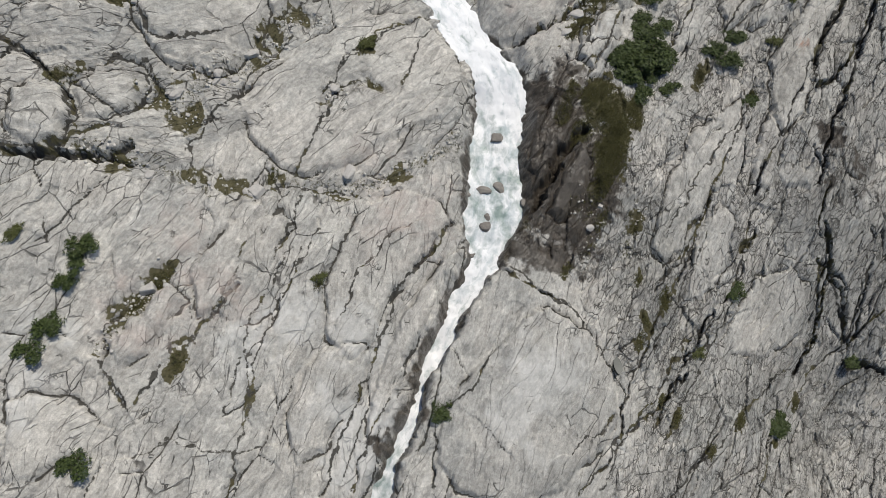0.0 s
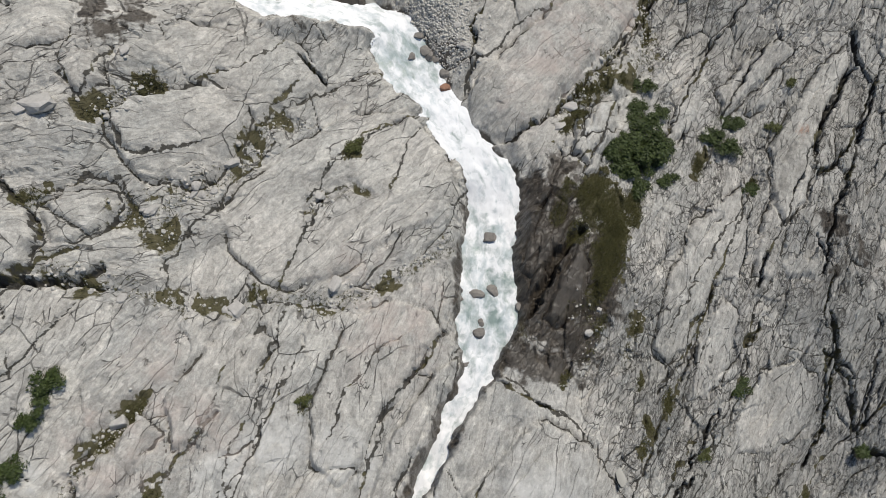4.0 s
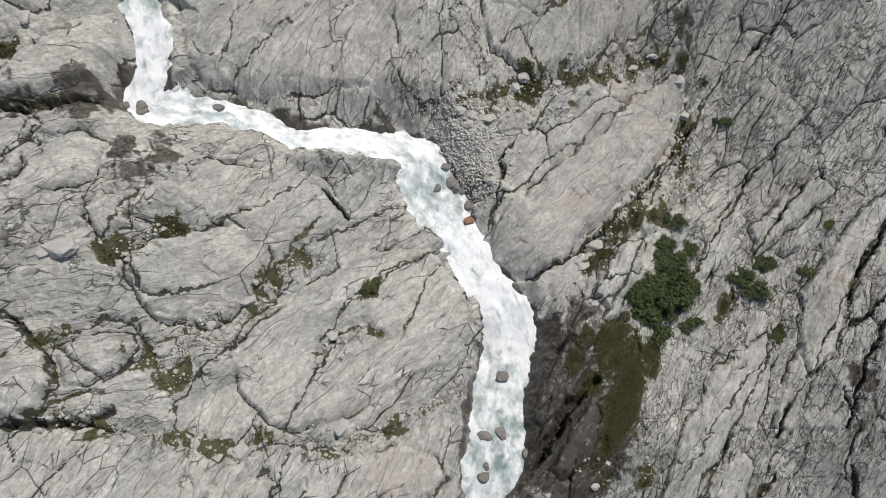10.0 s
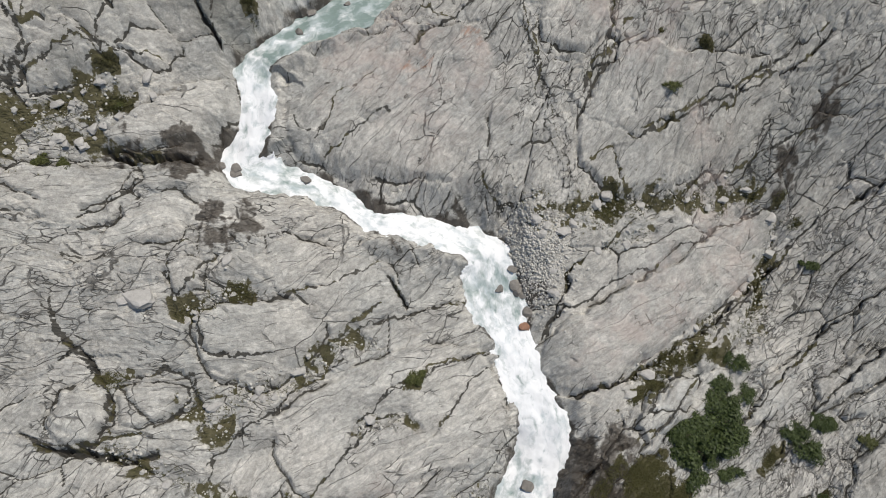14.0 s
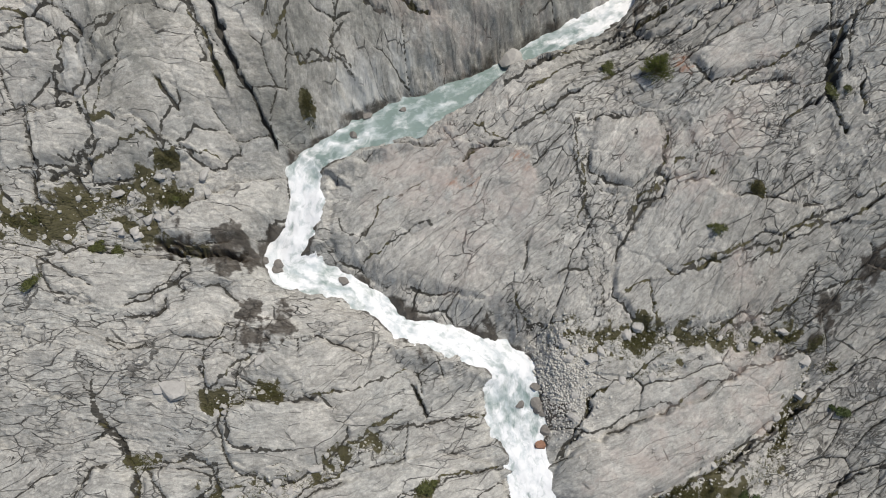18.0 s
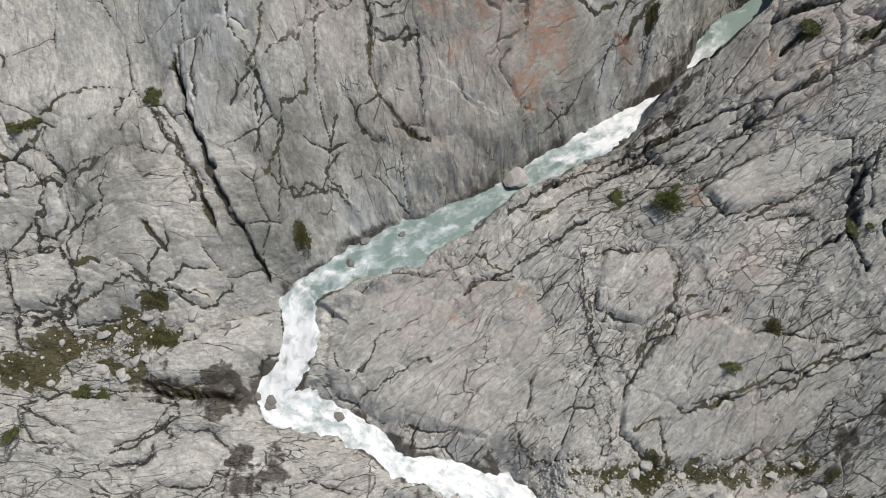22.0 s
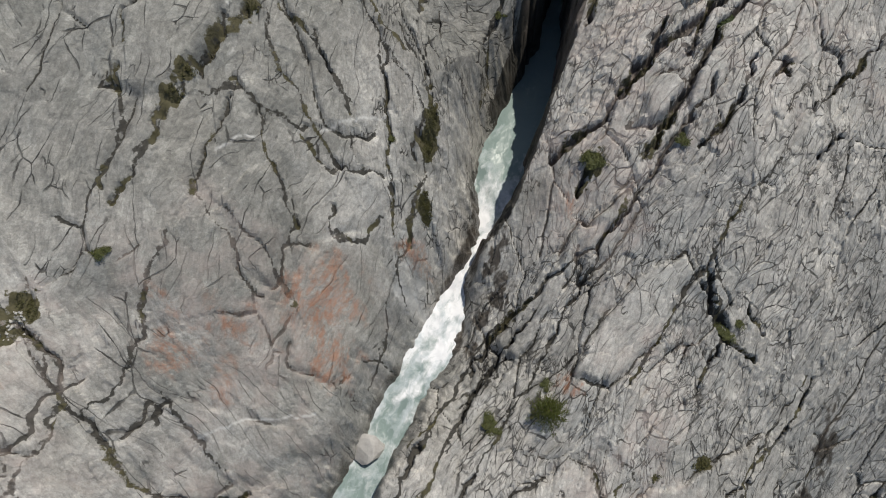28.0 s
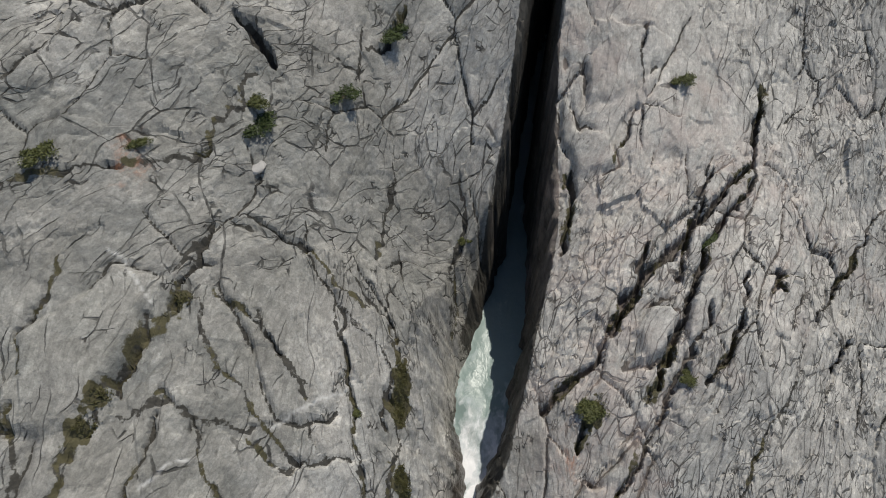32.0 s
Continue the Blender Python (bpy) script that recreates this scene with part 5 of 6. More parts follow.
stain("grey", 8, 51.8, 30)
stain("grey", 7, 42.4, 22.4)
stain("grey", 8, 52.7, 21.7)
stain("grey", 6, 30.2, 21.5)
stain("grey", 7, 54.9, 39.4)
stain("grey", 5, 23.9, 34.6)
stain("grey", 5, 26.4, 27)
stain("grey", 6, 44.3, 60.9)
stain("grey", 6, 37.9, 75.5)
stain("grey", 5, -31, 86.5)
stain("grey", 5, -25.3, 89.1)
stain("grey", 5, -19.2, 96.1)
stain("grey", 5, -20.2, 92.9)
stain("grey", 7, 51.3, 14)
stain("grey", 6, 38.1, 11.9)


# ---- ground ----
def mesh_from(name, verts, faces, mat):
    me = bpy.data.meshes.new(name)
    me.vertices.add(len(verts))
    me.vertices.foreach_set("co", np.ascontiguousarray(verts, dtype=np.float32).ravel())
    me.loops.add(faces.size)
    me.loops.foreach_set("vertex_index", np.ascontiguousarray(faces, dtype=np.int32).ravel())
    me.polygons.add(len(faces))
    me.polygons.foreach_set("loop_start", np.arange(0, faces.size, faces.shape[1], dtype=np.int32))
    me.update(calc_edges=True)
    me.materials.append(mat)
    return me


def carry(me, name, values, kind="FLOAT"):
    values = np.ascontiguousarray(values, dtype=np.float32)
    me.attributes.new(name, kind, "POINT").data.foreach_set("value" if kind == "FLOAT" else "vector", values.ravel())


def grid_quads(rows, cols):
    i = np.arange(rows - 1)[:, None] * cols + np.arange(cols - 1)[None, :]
    return np.stack([i, i + 1, i + cols + 1, i + cols], -1).reshape(-1, 4)


def stretched(lo, hi, step, far):
    """Even steps from lo to hi, then steps that grow until far beyond."""
    out, grow, reach = [], step, 0.0
    while reach < far:
        grow *= 1.35
        reach += grow
        out.append(reach)
    out = np.array(out)
    return np.concatenate([lo - out[::-1], np.arange(lo, hi + step / 2, step), hi + out])


STEP = 0.14
xs, ys = stretched(-64, 64, STEP, 900), stretched(3, 160, STEP, 900)
gx, gy = np.meshgrid(xs, ys)
relief, family, shattered, tone, dirt = rock_relief(gx, gy)
# Parts of the slope that the ice left whole: x, y, reach, share.
for px, py, reach, share in ((-46, 80, 15, 0.9), (-24, 112, 16, 0.1), (-36, 66, 6, 0.8), (-20, 100, 10, 0.3), (16, 134, 9, 0.6), (9, 17, 10, 0.5), (14, 66, 9, 0.5)):
    shattered -= share * np.exp(-((gx - px) ** 2 + (gy - py) ** 2) / reach**2)
soil, wet, rust, pink, white, grey, bleached = (np.zeros(gx.shape) for _ in range(7))


def window(line, margin):
    px, py = zip(*line)
    i, j = np.searchsorted(ys, (min(py) - margin, max(py) + margin))
    a, b = np.searchsorted(xs, (min(px) - margin, max(px) + margin))
    return slice(i, j), slice(a, b)


slab_of = np.zeros(gx.shape, dtype=np.int16)
for n, (height, outline) in enumerate(SLABS):
    w = window(outline, 3)
    x, y = gx[w] + 0.3 * fbm(gx[w] / 1.8, gy[w] / 1.8, 4, 4000 + n), gy[w] + 0.3 * fbm(gx[w] / 1.8, gy[w] / 1.8, 4, 4100 + n)
    ring = outline + outline[:1]
    inside = np.zeros(x.shape, dtype=bool)
    for p, q in zip(ring, ring[1:]):
        if p[1] != q[1]:
            inside ^= ((p[1] > y) != (q[1] > y)) & (x < p[0] + (y - p[1]) * (q[0] - p[0]) / (q[1] - p[1]))
    d, _, _ = along(ring, x, y)
    top = inside * smooth(0, 0.6, d)
    relief[w] += top * (height * (0.75 + 0.5 * smooth(0, 4, d)) - 0.55 * relief[w]) - 0.34 * np.exp(-((d / 0.17) ** 2)) * smooth(-0.4, 0.2, fbm(x / 3, y / 3, 2, 4200 + n))
    dirt[w] = np.maximum(dirt[w] * (1 - 0.8 * top), 0.95 * np.exp(-((d / 0.12) ** 2)) * smooth(-0.35, 0.3, fbm(x / 3, y / 3, 2, 4200 + n)))
    tone[w] += top * (0.15 + 0.5 * ((n * 7) % 10) / 10 - tone[w])
    shattered[w] *= 1 - 0.85 * top
    slab_of[w] = np.where(inside, n + 1, slab_of[w])
gz = ground_height(gx, gy, relief)


stream_far = along(STREAM, gx, gy)
stream_gap = stream_far[0] - stream_far[2][1]
for n, (width, depth, line) in enumerate(JOINTS):
    w = window(line, 4)
    x, y = gx[w], gy[w]
    ragged = 0.34 * fbm(x / 1.7, y / 1.7, 4, 2000 + n, 0.6)
    d, side, _ = along(line, x + ragged, y + 0.34 * fbm(x / 1.7, y / 1.7, 4, 2300 + n, 0.6))
    broad = np.maximum(0.27 * width * ((0.6 if width < 0.7 else 0.85) + (1.1 if width < 0.7 else 0.5) * fbm(x / 2.2, y / 2.2, 3, 2600 + n)), 0.05)
    lift = 0.16 if n % 2 else -0.16
    keep = smooth(0.7, 2.0, stream_gap[w])
    gz[w] += keep * (lift * side * (1 - np.exp(-d / 0.3)) * np.exp(-d / 1.4) - depth * smooth(1.2, 0.4, d / np.maximum(broad, 0.19)) * smooth(0.05, 0.17, broad))
    dirt[w] = np.maximum(dirt[w], keep * smooth(1.3, 0.4, d / np.maximum(broad, 0.16)) * (0.5 + 0.5 * depth) * smooth(0.04, 0.12, broad + 0.055))
    soil[w] = np.maximum(soil[w], 0.55 * smooth(0.8 * width, 0.2 * width, d) * smooth(0.1, 0.4, fbm(x / 3, y / 3, 2, 2900 + n)))
for n, (width, line) in enumerate(VEINS):
    w = window(line, 2)
    d, _, _ = along(line, gx[w] + 0.12 * fbm(gx[w], gy[w], 3, 3100 + n), gy[w] + 0.12 * fbm(gx[w], gy[w], 3, 3150 + n))
    white[w] = np.maximum(white[w], 0.85 * smooth(0.4 * width + 0.07, 0.1 * width, d))
for n, (width, line) in enumerate(BANDS):
    w = window(line, 5)
    d, _, _ = along(line, gx[w], gy[w])
    k = smooth(1.5 * width, 0.3 * width, d + 0.7 * fbm(gx[w] / 2, gy[w] / 2, 3, 3200 + n))
    gz[w] -= 0.4 * k
    soil[w] = np.maximum(soil[w], 0.7 * k * smooth(-0.15, 0.3, fbm(gx[w] / 2.2, gy[w] / 2.2, 3, 3250 + n)))


def grain_angle(x, y):
    return min(FAMILIES, key=lambda f: math.hypot(x - f[0], y - f[1]) / f[2])[3]


for n, (radius, lie, x, y) in enumerate(TURFS):
    w = window([(x, y)], 2.2 * radius)
    u, v = turned(gx[w] - x, gy[w] - y, lie or grain_angle(x, y))
    d = np.hypot(0.75 * u, 1.45 * v) + 0.7 * radius * fbm(gx[w] / 1.2, gy[w] / 1.2, 4, 3300 + n, 0.65)
    soil[w] = np.maximum(soil[w], 0.9 * smooth(1.15 * radius, 0.3 * radius, d))
for n, (kind, radius, x, y) in enumerate(STAINS):
    w = window([(x, y)], 2.6 * radius)
    d = np.hypot(gx[w] - x, gy[w] - y) + 0.75 * radius * fbm(gx[w] / radius, gy[w] / radius, 5, 3400 + n, 0.7)
    target = {"wet": wet, "rust": rust, "pink": pink, "grey": grey, "pale": bleached}[kind]
    target[w] = np.maximum(target[w], {"wet": 0.76, "grey": 1.0 if x < 0 else 0.45}.get(kind, 1.0) * smooth(1.3 * radius, 0.1 * radius, d))
# The gorge's walls, blackened in colour to stand in for their deep shade.
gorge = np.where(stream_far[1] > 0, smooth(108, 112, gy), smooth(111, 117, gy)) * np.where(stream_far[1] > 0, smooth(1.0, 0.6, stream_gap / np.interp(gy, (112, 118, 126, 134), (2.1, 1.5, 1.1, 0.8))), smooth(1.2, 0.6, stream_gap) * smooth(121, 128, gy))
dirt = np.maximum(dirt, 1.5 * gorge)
# The rock that the spray and the waves keep wet.
foam_by = stream_far[2][2]
wet = np.maximum(wet, smooth(1.1, 0.1, stream_gap + 0.5 * fbm(gx / 2, gy / 2, 3, 3600)) * (0.35 + 0.5 * foam_by))

# Frost and ice have worn the arrises.
worn = gz.copy()
worn[1:-1] = (gz[:-2] + 2 * gz[1:-1] + gz[2:]) / 4
worn[:, 1:-1] = (worn[:, :-2] + 2 * worn[:, 1:-1] + worn[:, 2:]) / 4
gz = 0.7 * gz + 0.3 * worn

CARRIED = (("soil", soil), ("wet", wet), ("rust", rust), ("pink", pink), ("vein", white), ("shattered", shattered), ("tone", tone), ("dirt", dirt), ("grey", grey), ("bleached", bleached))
ground_points, ground_quads = np.stack([gx, gy, gz], -1).reshape(-1, 3), grid_quads(len(ys), len(xs))
lie_of = np.radians([f[3] for f in FAMILIES])[family].ravel()


def ground_piece(name, quads):
    """The part of the slope's surface that these quads cover."""
    at, faces = np.unique(quads, return_inverse=True)
    me = mesh_from(name, ground_points[at], faces.reshape(-1, 4), ROCK)
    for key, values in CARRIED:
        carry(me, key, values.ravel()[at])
    # The grain's own coordinates (along and across the joints), face by face.
    c, s, p = np.cos(lie_of[quads[:, :1]]), np.sin(lie_of[quads[:, :1]]), ground_points[quads]
    grain = np.stack([p[..., 0] * c + p[..., 1] * s, p[..., 1] * c - p[..., 0] * s, p[..., 2]], -1)
    me.attributes.new("grain", "FLOAT_VECTOR", "CORNER").data.foreach_set("vector", np.ascontiguousarray(grain, dtype=np.float32).ravel())
    me.polygons.foreach_set("use_smooth", np.zeros(len(me.polygons), dtype=bool))
    return new(name, me)


slab_of_quad = slab_of.ravel()[ground_quads].min(axis=1)
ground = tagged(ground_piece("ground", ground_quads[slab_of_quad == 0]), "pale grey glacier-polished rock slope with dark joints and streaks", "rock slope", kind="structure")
for n in range(len(SLABS)):
    if (slab_of_quad == n + 1).any():
        ground_piece("rock_slab", ground_quads[slab_of_quad == n + 1]).parent = ground


def ground_z(x, y):
    i = min(max(np.searchsorted(ys, y) - 1, 0), len(ys) - 2)
    j = min(max(np.searchsorted(xs, x) - 1, 0), len(xs) - 2)
    fy, fx = (y - ys[i]) / (ys[i + 1] - ys[i]), (x - xs[j]) / (xs[j + 1] - xs[j])
    return float((gz[i, j] * (1 - fx) + gz[i, j + 1] * fx) * (1 - fy) + (gz[i + 1, j] * (1 - fx) + gz[i + 1, j + 1] * fx) * fy)


# ---- stream ----
def course_length(points):
    out = [0.0]
    for p, q in zip(points, points[1:]):
        out.append(out[-1] + math.dist(p[:2], q[:2]))
    return out


def blurred(a, n):
    for axis in (0, 1):
        a = sum(np.roll(a, k, axis) for k in range(-n, n + 1)) / (2 * n + 1)
    return a


RUN = [p + (s,) for p, s in zip(STREAM, course_length(STREAM))]
COURSE_AT = [min(RUN, key=lambda r: math.dist(r[:2], p[:2]))[5] for p in COURSE]


def stream_sheet(first, last, name, label):
    """The water's surface between two points of its course, out to under its banks."""
    inner = [r for r in RUN if COURSE_AT[first] - 3 < r[5] < COURSE_AT[last] + 3]
    px, py = [r[0] for r in inner], [r[1] for r in inner]
    x, y = np.meshgrid(np.arange(min(px) - 6, max(px) + 6, 0.16), np.arange(min(py) - 6, max(py) + 6, 0.16))
    d, side, (level, half, foam, run) = along(inner, x, y)
    level, foam, run_soft = blurred(level, 5), blurred(foam, 5), blurred(run, 3)
    wide = blurred(d * side, 2)
    z = level - 0.42 + (0.03 + 0.17 * foam) * (0.9 * fbm(run_soft / 2.4, wide / 1.8, 4, 500) + 0.12 * fbm(x / 0.4, y / 0.4, 2, 540))
    quads = grid_quads(*x.shape)
    inside = ((d < half + 1.15) & (run >= COURSE_AT[first]) & (run <= COURSE_AT[last] + 0.25)).ravel()
    at, faces = np.unique(quads[inside[quads].any(axis=1)], return_inverse=True)
    me = mesh_from(name, np.stack([x, y, z], -1).reshape(-1, 3)[at], faces.reshape(-1, 4), WATER)
    carry(me, "foam", foam.ravel()[at])
    carry(me, "flow", np.stack([run_soft, wide, 0 * wide], -1).reshape(-1, 3)[at], "FLOAT_VECTOR")
    me.polygons.foreach_set("use_smooth", np.ones(len(me.polygons), dtype=bool))
    return tagged(new(name, me), label, "stream", kind="structure")


stream_sheet(0, 8, "water", "white water rushing down a narrow rock chute")
stream_sheet(8, 13, "water", "foaming pool with dark stones below a waterfall")
stream_sheet(13, 17, "waterfall", "white waterfall plunging between rock slabs")
stream_sheet(17, 22, "water", "foaming pool beside grey gravel")
stream_sheet(22, 30, "water", "white rapids in a narrow rock channel")
stream_sheet(30, 34, "waterfall", "short white waterfall beside an overhanging slab")
stream_sheet(34, 47, "water", "turquoise glacial water with white ripples in a channel")
stream_sheet(47, 51, "waterfall", "white cascade leaving a narrow gorge")
stream_sheet(51, len(COURSE) - 1, "water", "still turquoise water in a dark gorge")


# ---- stones ----
def part(name, bm, mat, parent, label=""):
    me = bpy.data.meshes.new(name)
    bm.to_mesh(me)
    bm.free()
    me.materials.append(mat)
    ob = new(name, me)
    ob.parent = parent
    return tagged(ob, label)


def stone_bmesh(seed, flat=0.7, detail=2):
    """A frost-split block: a ball cut by planes and worn at its edges."""
    rng = random.Random(seed)
    bm = bmesh.new()
    bmesh.ops.create_icosphere(bm, subdivisions=detail, radius=0.62)
    planes = []
    for _ in range(11):
        d = Vector((rng.gauss(0, 1), rng.gauss(0, 1), rng.gauss(0, 0.8))).normalized()
        planes.append((d, rng.uniform(0.33, 0.5)))
    planes.append((Vector((0.1, -0.1, 1)).normalized(), 0.36))
    for v in bm.verts:
        for d, far in planes:
            over = v.co.dot(d) - far
            if over > 0:
                v.co -= d * over
        v.co += 0.03 * noise.noise_vector(v.co * 3 + Vector((seed, 0, 0)))
        v.co.z *= flat
        if v.co.z < 0:
            v.co.x, v.co.y, v.co.z = v.co.x * (1 - 0.9 * v.co.z), v.co.y * (1 - 0.9 * v.co.z), max(v.co.z, -0.3)
    return bm


def block_bmesh(seed):
    """A joint-bounded block with a broad top, worn at its edges."""
    rng = random.Random(seed)
    bm = bmesh.new()
    bmesh.ops.create_cube(bm, size=1.0)
    for v in bm.verts:
        wide = 0.88 if v.co.z > 0 else 1.05
        v.co = Vector((v.co.x * wide * rng.uniform(0.75, 1.1), v.co.y * wide * rng.uniform(0.75, 1.1), v.co.z * rng.uniform(0.55, 0.8)))
    bmesh.ops.bevel(bm, geom=bm.edges[:], offset=0.1, segments=2, profile=0.6, affect="EDGES")
    bmesh.ops.triangulate(bm, faces=bm.faces[:])
    bmesh.ops.subdivide_edges(bm, edges=[e for e in bm.edges if e.calc_length() > 0.3], cuts=1)
    for v in bm.verts:
        v.co += 0.035 * noise.noise_vector(v.co * 2.5 + Vector((seed, 0, 0)))
    return bm


STONE_MESHES = []
for n in range(12):
    me = bpy.data.meshes.new("boulder")
    bm = block_bmesh(40 + n) if n == 5 else stone_bmesh(40 + n, 0.75)
    bm.to_mesh(me)
    bm.free()
    STONE_MESHES.append(me)
STONE_SETS = {}
for mat in (STONE, WET_STONE, RUST_STONE):
    STONE_SETS[mat.name] = []
    for me in STONE_MESHES:
        copy = me.copy()
        copy.materials.append(mat)
        STONE_SETS[mat.name].append(copy)
dice = random.Random(11)
PLACED = []


def boulder(x, y, size, label, mat=STONE, group="", sunk=0.38, level=None, low=1.0):
    z = ground_z(x, y) if level is None else level
    ob = new("boulder", dice.choice(STONE_SETS[mat.name][0::2] if level is not None else STONE_SETS[mat.name]))
    squash = dice.uniform(0.75, 1.25)
    ob.matrix_world = Matrix.LocRotScale((x, y, z + size * (0.36 - sunk) - (0.12 * size if level is not None else 0)), Euler((dice.uniform(-0.14, 0.14), dice.uniform(-0.14, 0.14), dice.uniform(0, 6.28))), (size * squash, size / squash, low * size * dice.uniform(0.75, 1.0)))
    PLACED.append((x, y, size))
    return tagged(ob, label, "boulder", group)


def water_level(x, y):
    return float(along(STREAM, np.array([float(x)]), np.array([float(y)]))[2][0][0])


# Single boulders on the slope.
boulder(-33.2, 48.1, 2.6, "pale grey angular boulder resting on bare rock", low=0.7)
boulder(-34.4, 47.4, 1.2, "pale grey angular boulder resting on bare rock", low=0.7)
boulder(-21.4, 44.4, 1, "pale grey angular boulder resting on bare rock", low=0.7)
boulder(-25.2, 42.3, 1.2, "pale grey angular boulder resting on bare rock", low=0.7)
boulder(-19.3, 35, 0.94, "pale grey angular boulder resting on bare rock", low=0.7)
boulder(-18.2, 35.1, 1.5, "pale grey angular boulder resting on bare rock", low=0.7)
boulder(33.4, 61.1, 1.3, "pale grey angular boulder resting on bare rock", low=0.7)
boulder(-16.2, 96.6, 0.94, "pale grey angular boulder resting on bare rock", low=0.7)
boulder(-15.2, 127.9, 1.1, "pale grey angular boulder resting on bare rock", low=0.7)
boulder(14.3, 57.3, 1.2, "pale grey angular boulder resting on bare rock", low=0.7)
boulder(-18.4, 34.8, 0.94, "pale grey angular boulder resting on bare rock", low=0.7)
boulder(-38.4, 65.6, 1, "pale grey angular boulder resting on bare rock", low=0.7)
boulder(-43.3, 59.5, 0.86, "pale grey angular boulder resting on bare rock", low=0.7)
boulder(-42.9, 59.2, 1.2, "pale grey angular boulder resting on bare rock", low=0.7)
boulder(-44.3, 58.7, 1, "pale grey angular boulder resting on bare rock", low=0.7)
boulder(-41.8, 61.5, 0.94, "pale grey angular boulder resting on bare rock", low=0.7)
boulder(-45.9, 61.6, 1.2, "pale grey angular boulder resting on bare rock", low=0.7)
boulder(-27, 53.8, 1.2, "pale grey angular boulder resting on bare rock", low=0.7)
boulder(-43.3, 59.4, 1.2, "pale grey angular boulder resting on bare rock", low=0.7)
boulder(-44.9, 58.9, 1.1, "pale grey angular boulder resting on bare rock", low=0.7)
boulder(-41.2, 61, 1, "pale grey angular boulder resting on bare rock", low=0.7)
boulder(-39.2, 66.9, 1.2, "pale grey angular boulder resting on bare rock", low=0.7)
boulder(2.9, 65.9, 0.94, "pale grey angular boulder resting on bare rock", low=0.7)
boulder(3.7, 63.9, 1, "pale grey angular boulder resting on bare rock", low=0.7)
boulder(2.9, 69.7, 1.7, "pale grey angular boulder resting on bare rock", low=0.7)
boulder(-0.3, 69.7, 1.2, "pale grey angular boulder resting on bare rock", low=0.7)
boulder(33.1, 30.2, 0.7, "pale grey angular boulder resting on bare rock", low=0.7)
boulder(-47.4, 60.1, 0.7, "pale grey angular boulder resting on bare rock", low=0.7)
boulder(-43.8, 63.3, 0.62, "pale grey angular boulder resting on bare rock", low=0.7)
boulder(-47.9, 55.7, 0.78, "pale grey angular boulder resting on bare rock", low=0.7)
boulder(-49.5, 54.7, 0.62, "pale grey angular boulder resting on bare rock", low=0.7)
boulder(-44.7, 61.7, 0.7, "pale grey angular boulder resting on bare rock", low=0.7)
boulder(-45.2, 58.3, 0.86, "pale grey angular boulder resting on bare rock", low=0.7)
# Boulders in the stream.
boulder(-16.9, 94.5, 2.5, "pale grey cracked boulder standing in turquoise water", STONE, "boulders in the stream", level=water_level(-16.9, 94.7) + 0.25, low=1.2)
boulder(6.3, 46, 1.615, "dark wet boulder washed by white water", WET_STONE, "boulders in the stream", level=water_level(6.3, 46) - 0.3)
boulder(4.5, 40, 1.425, "dark wet boulder washed by white water", WET_STONE, "boulders in the stream", level=water_level(4.5, 40) - 0.3)
boulder(6.3, 40.2, 1.235, "dark wet boulder washed by white water", WET_STONE, "boulders in the stream", level=water_level(6.3, 40.2) - 0.3)
boulder(2.4, 39.6, 1.235, "dark wet boulder washed by white water", WET_STONE, "boulders in the stream", level=water_level(2.4, 39.6) - 0.3)
boulder(4.7, 36.1, 1.33, "dark wet boulder washed by white water", WET_STONE, "boulders in the stream", level=water_level(4.7, 36.1) - 0.3)
boulder(4.9, 37, 0.855, "dark wet boulder washed by white water", WET_STONE, "boulders in the stream", level=water_level(4.9, 37) - 0.3)
boulder(9.1, 38.4, 0.95, "dark wet boulder washed by white water", WET_STONE, "boulders in the stream", level=water_level(9.1, 38.4) - 0.3)
boulder(3.2, 32.9, 0.76, "dark wet boulder washed by white water", WET_STONE, "boulders in the stream", level=water_level(3.2, 32.9) - 0.3)
boulder(1.6, 60.4, 1.33, "rusty red wet boulder at the edge of the stream", RUST_STONE, "boulders in the stream", level=water_level(1.6, 60.4) - 0.3)
boulder(-2.1, 63, 0.95, "dark wet boulder washed by white water", WET_STONE, "boulders in the stream", level=water_level(-2.1, 63) - 0.3)
boulder(1.3, 61.9, 1.14, "dark wet boulder washed by white water", WET_STONE, "boulders in the stream", level=water_level(1.3, 61.9) - 0.3)
boulder(-0.6, 64, 1.235, "dark wet boulder washed by white water", WET_STONE, "boulders in the stream", level=water_level(-0.6, 64) - 0.3)
boulder(0.6, 63.4, 0.95, "dark wet boulder washed by white water", WET_STONE, "boulders in the stream", level=water_level(0.6, 63.4) - 0.3)
boulder(-23.9, 65.3, 1.14, "dark wet boulder washed by white water", WET_STONE, "boulders in the stream", level=water_level(-23.9, 65.3) - 0.3)
boulder(-30.7, 63.7, 1.235, "dark wet boulder washed by white water", WET_STONE, "boulders in the stream", level=water_level(-30.7, 63.7) - 0.3)
boulder(-32, 63.3, 1.045, "dark wet boulder washed by white water", WET_STONE, "boulders in the stream", level=water_level(-32, 63.3) - 0.3)
boulder(-28.8, 78.5, 0.855, "dark wet boulder washed by white water", WET_STONE, "boulders in the stream", level=water_level(-28.8, 78.5) - 0.3)
boulder(-28.6, 81.5, 1.045, "dark wet boulder washed by white water", WET_STONE, "boulders in the stream", level=water_level(-28.6, 81.5) - 0.3)
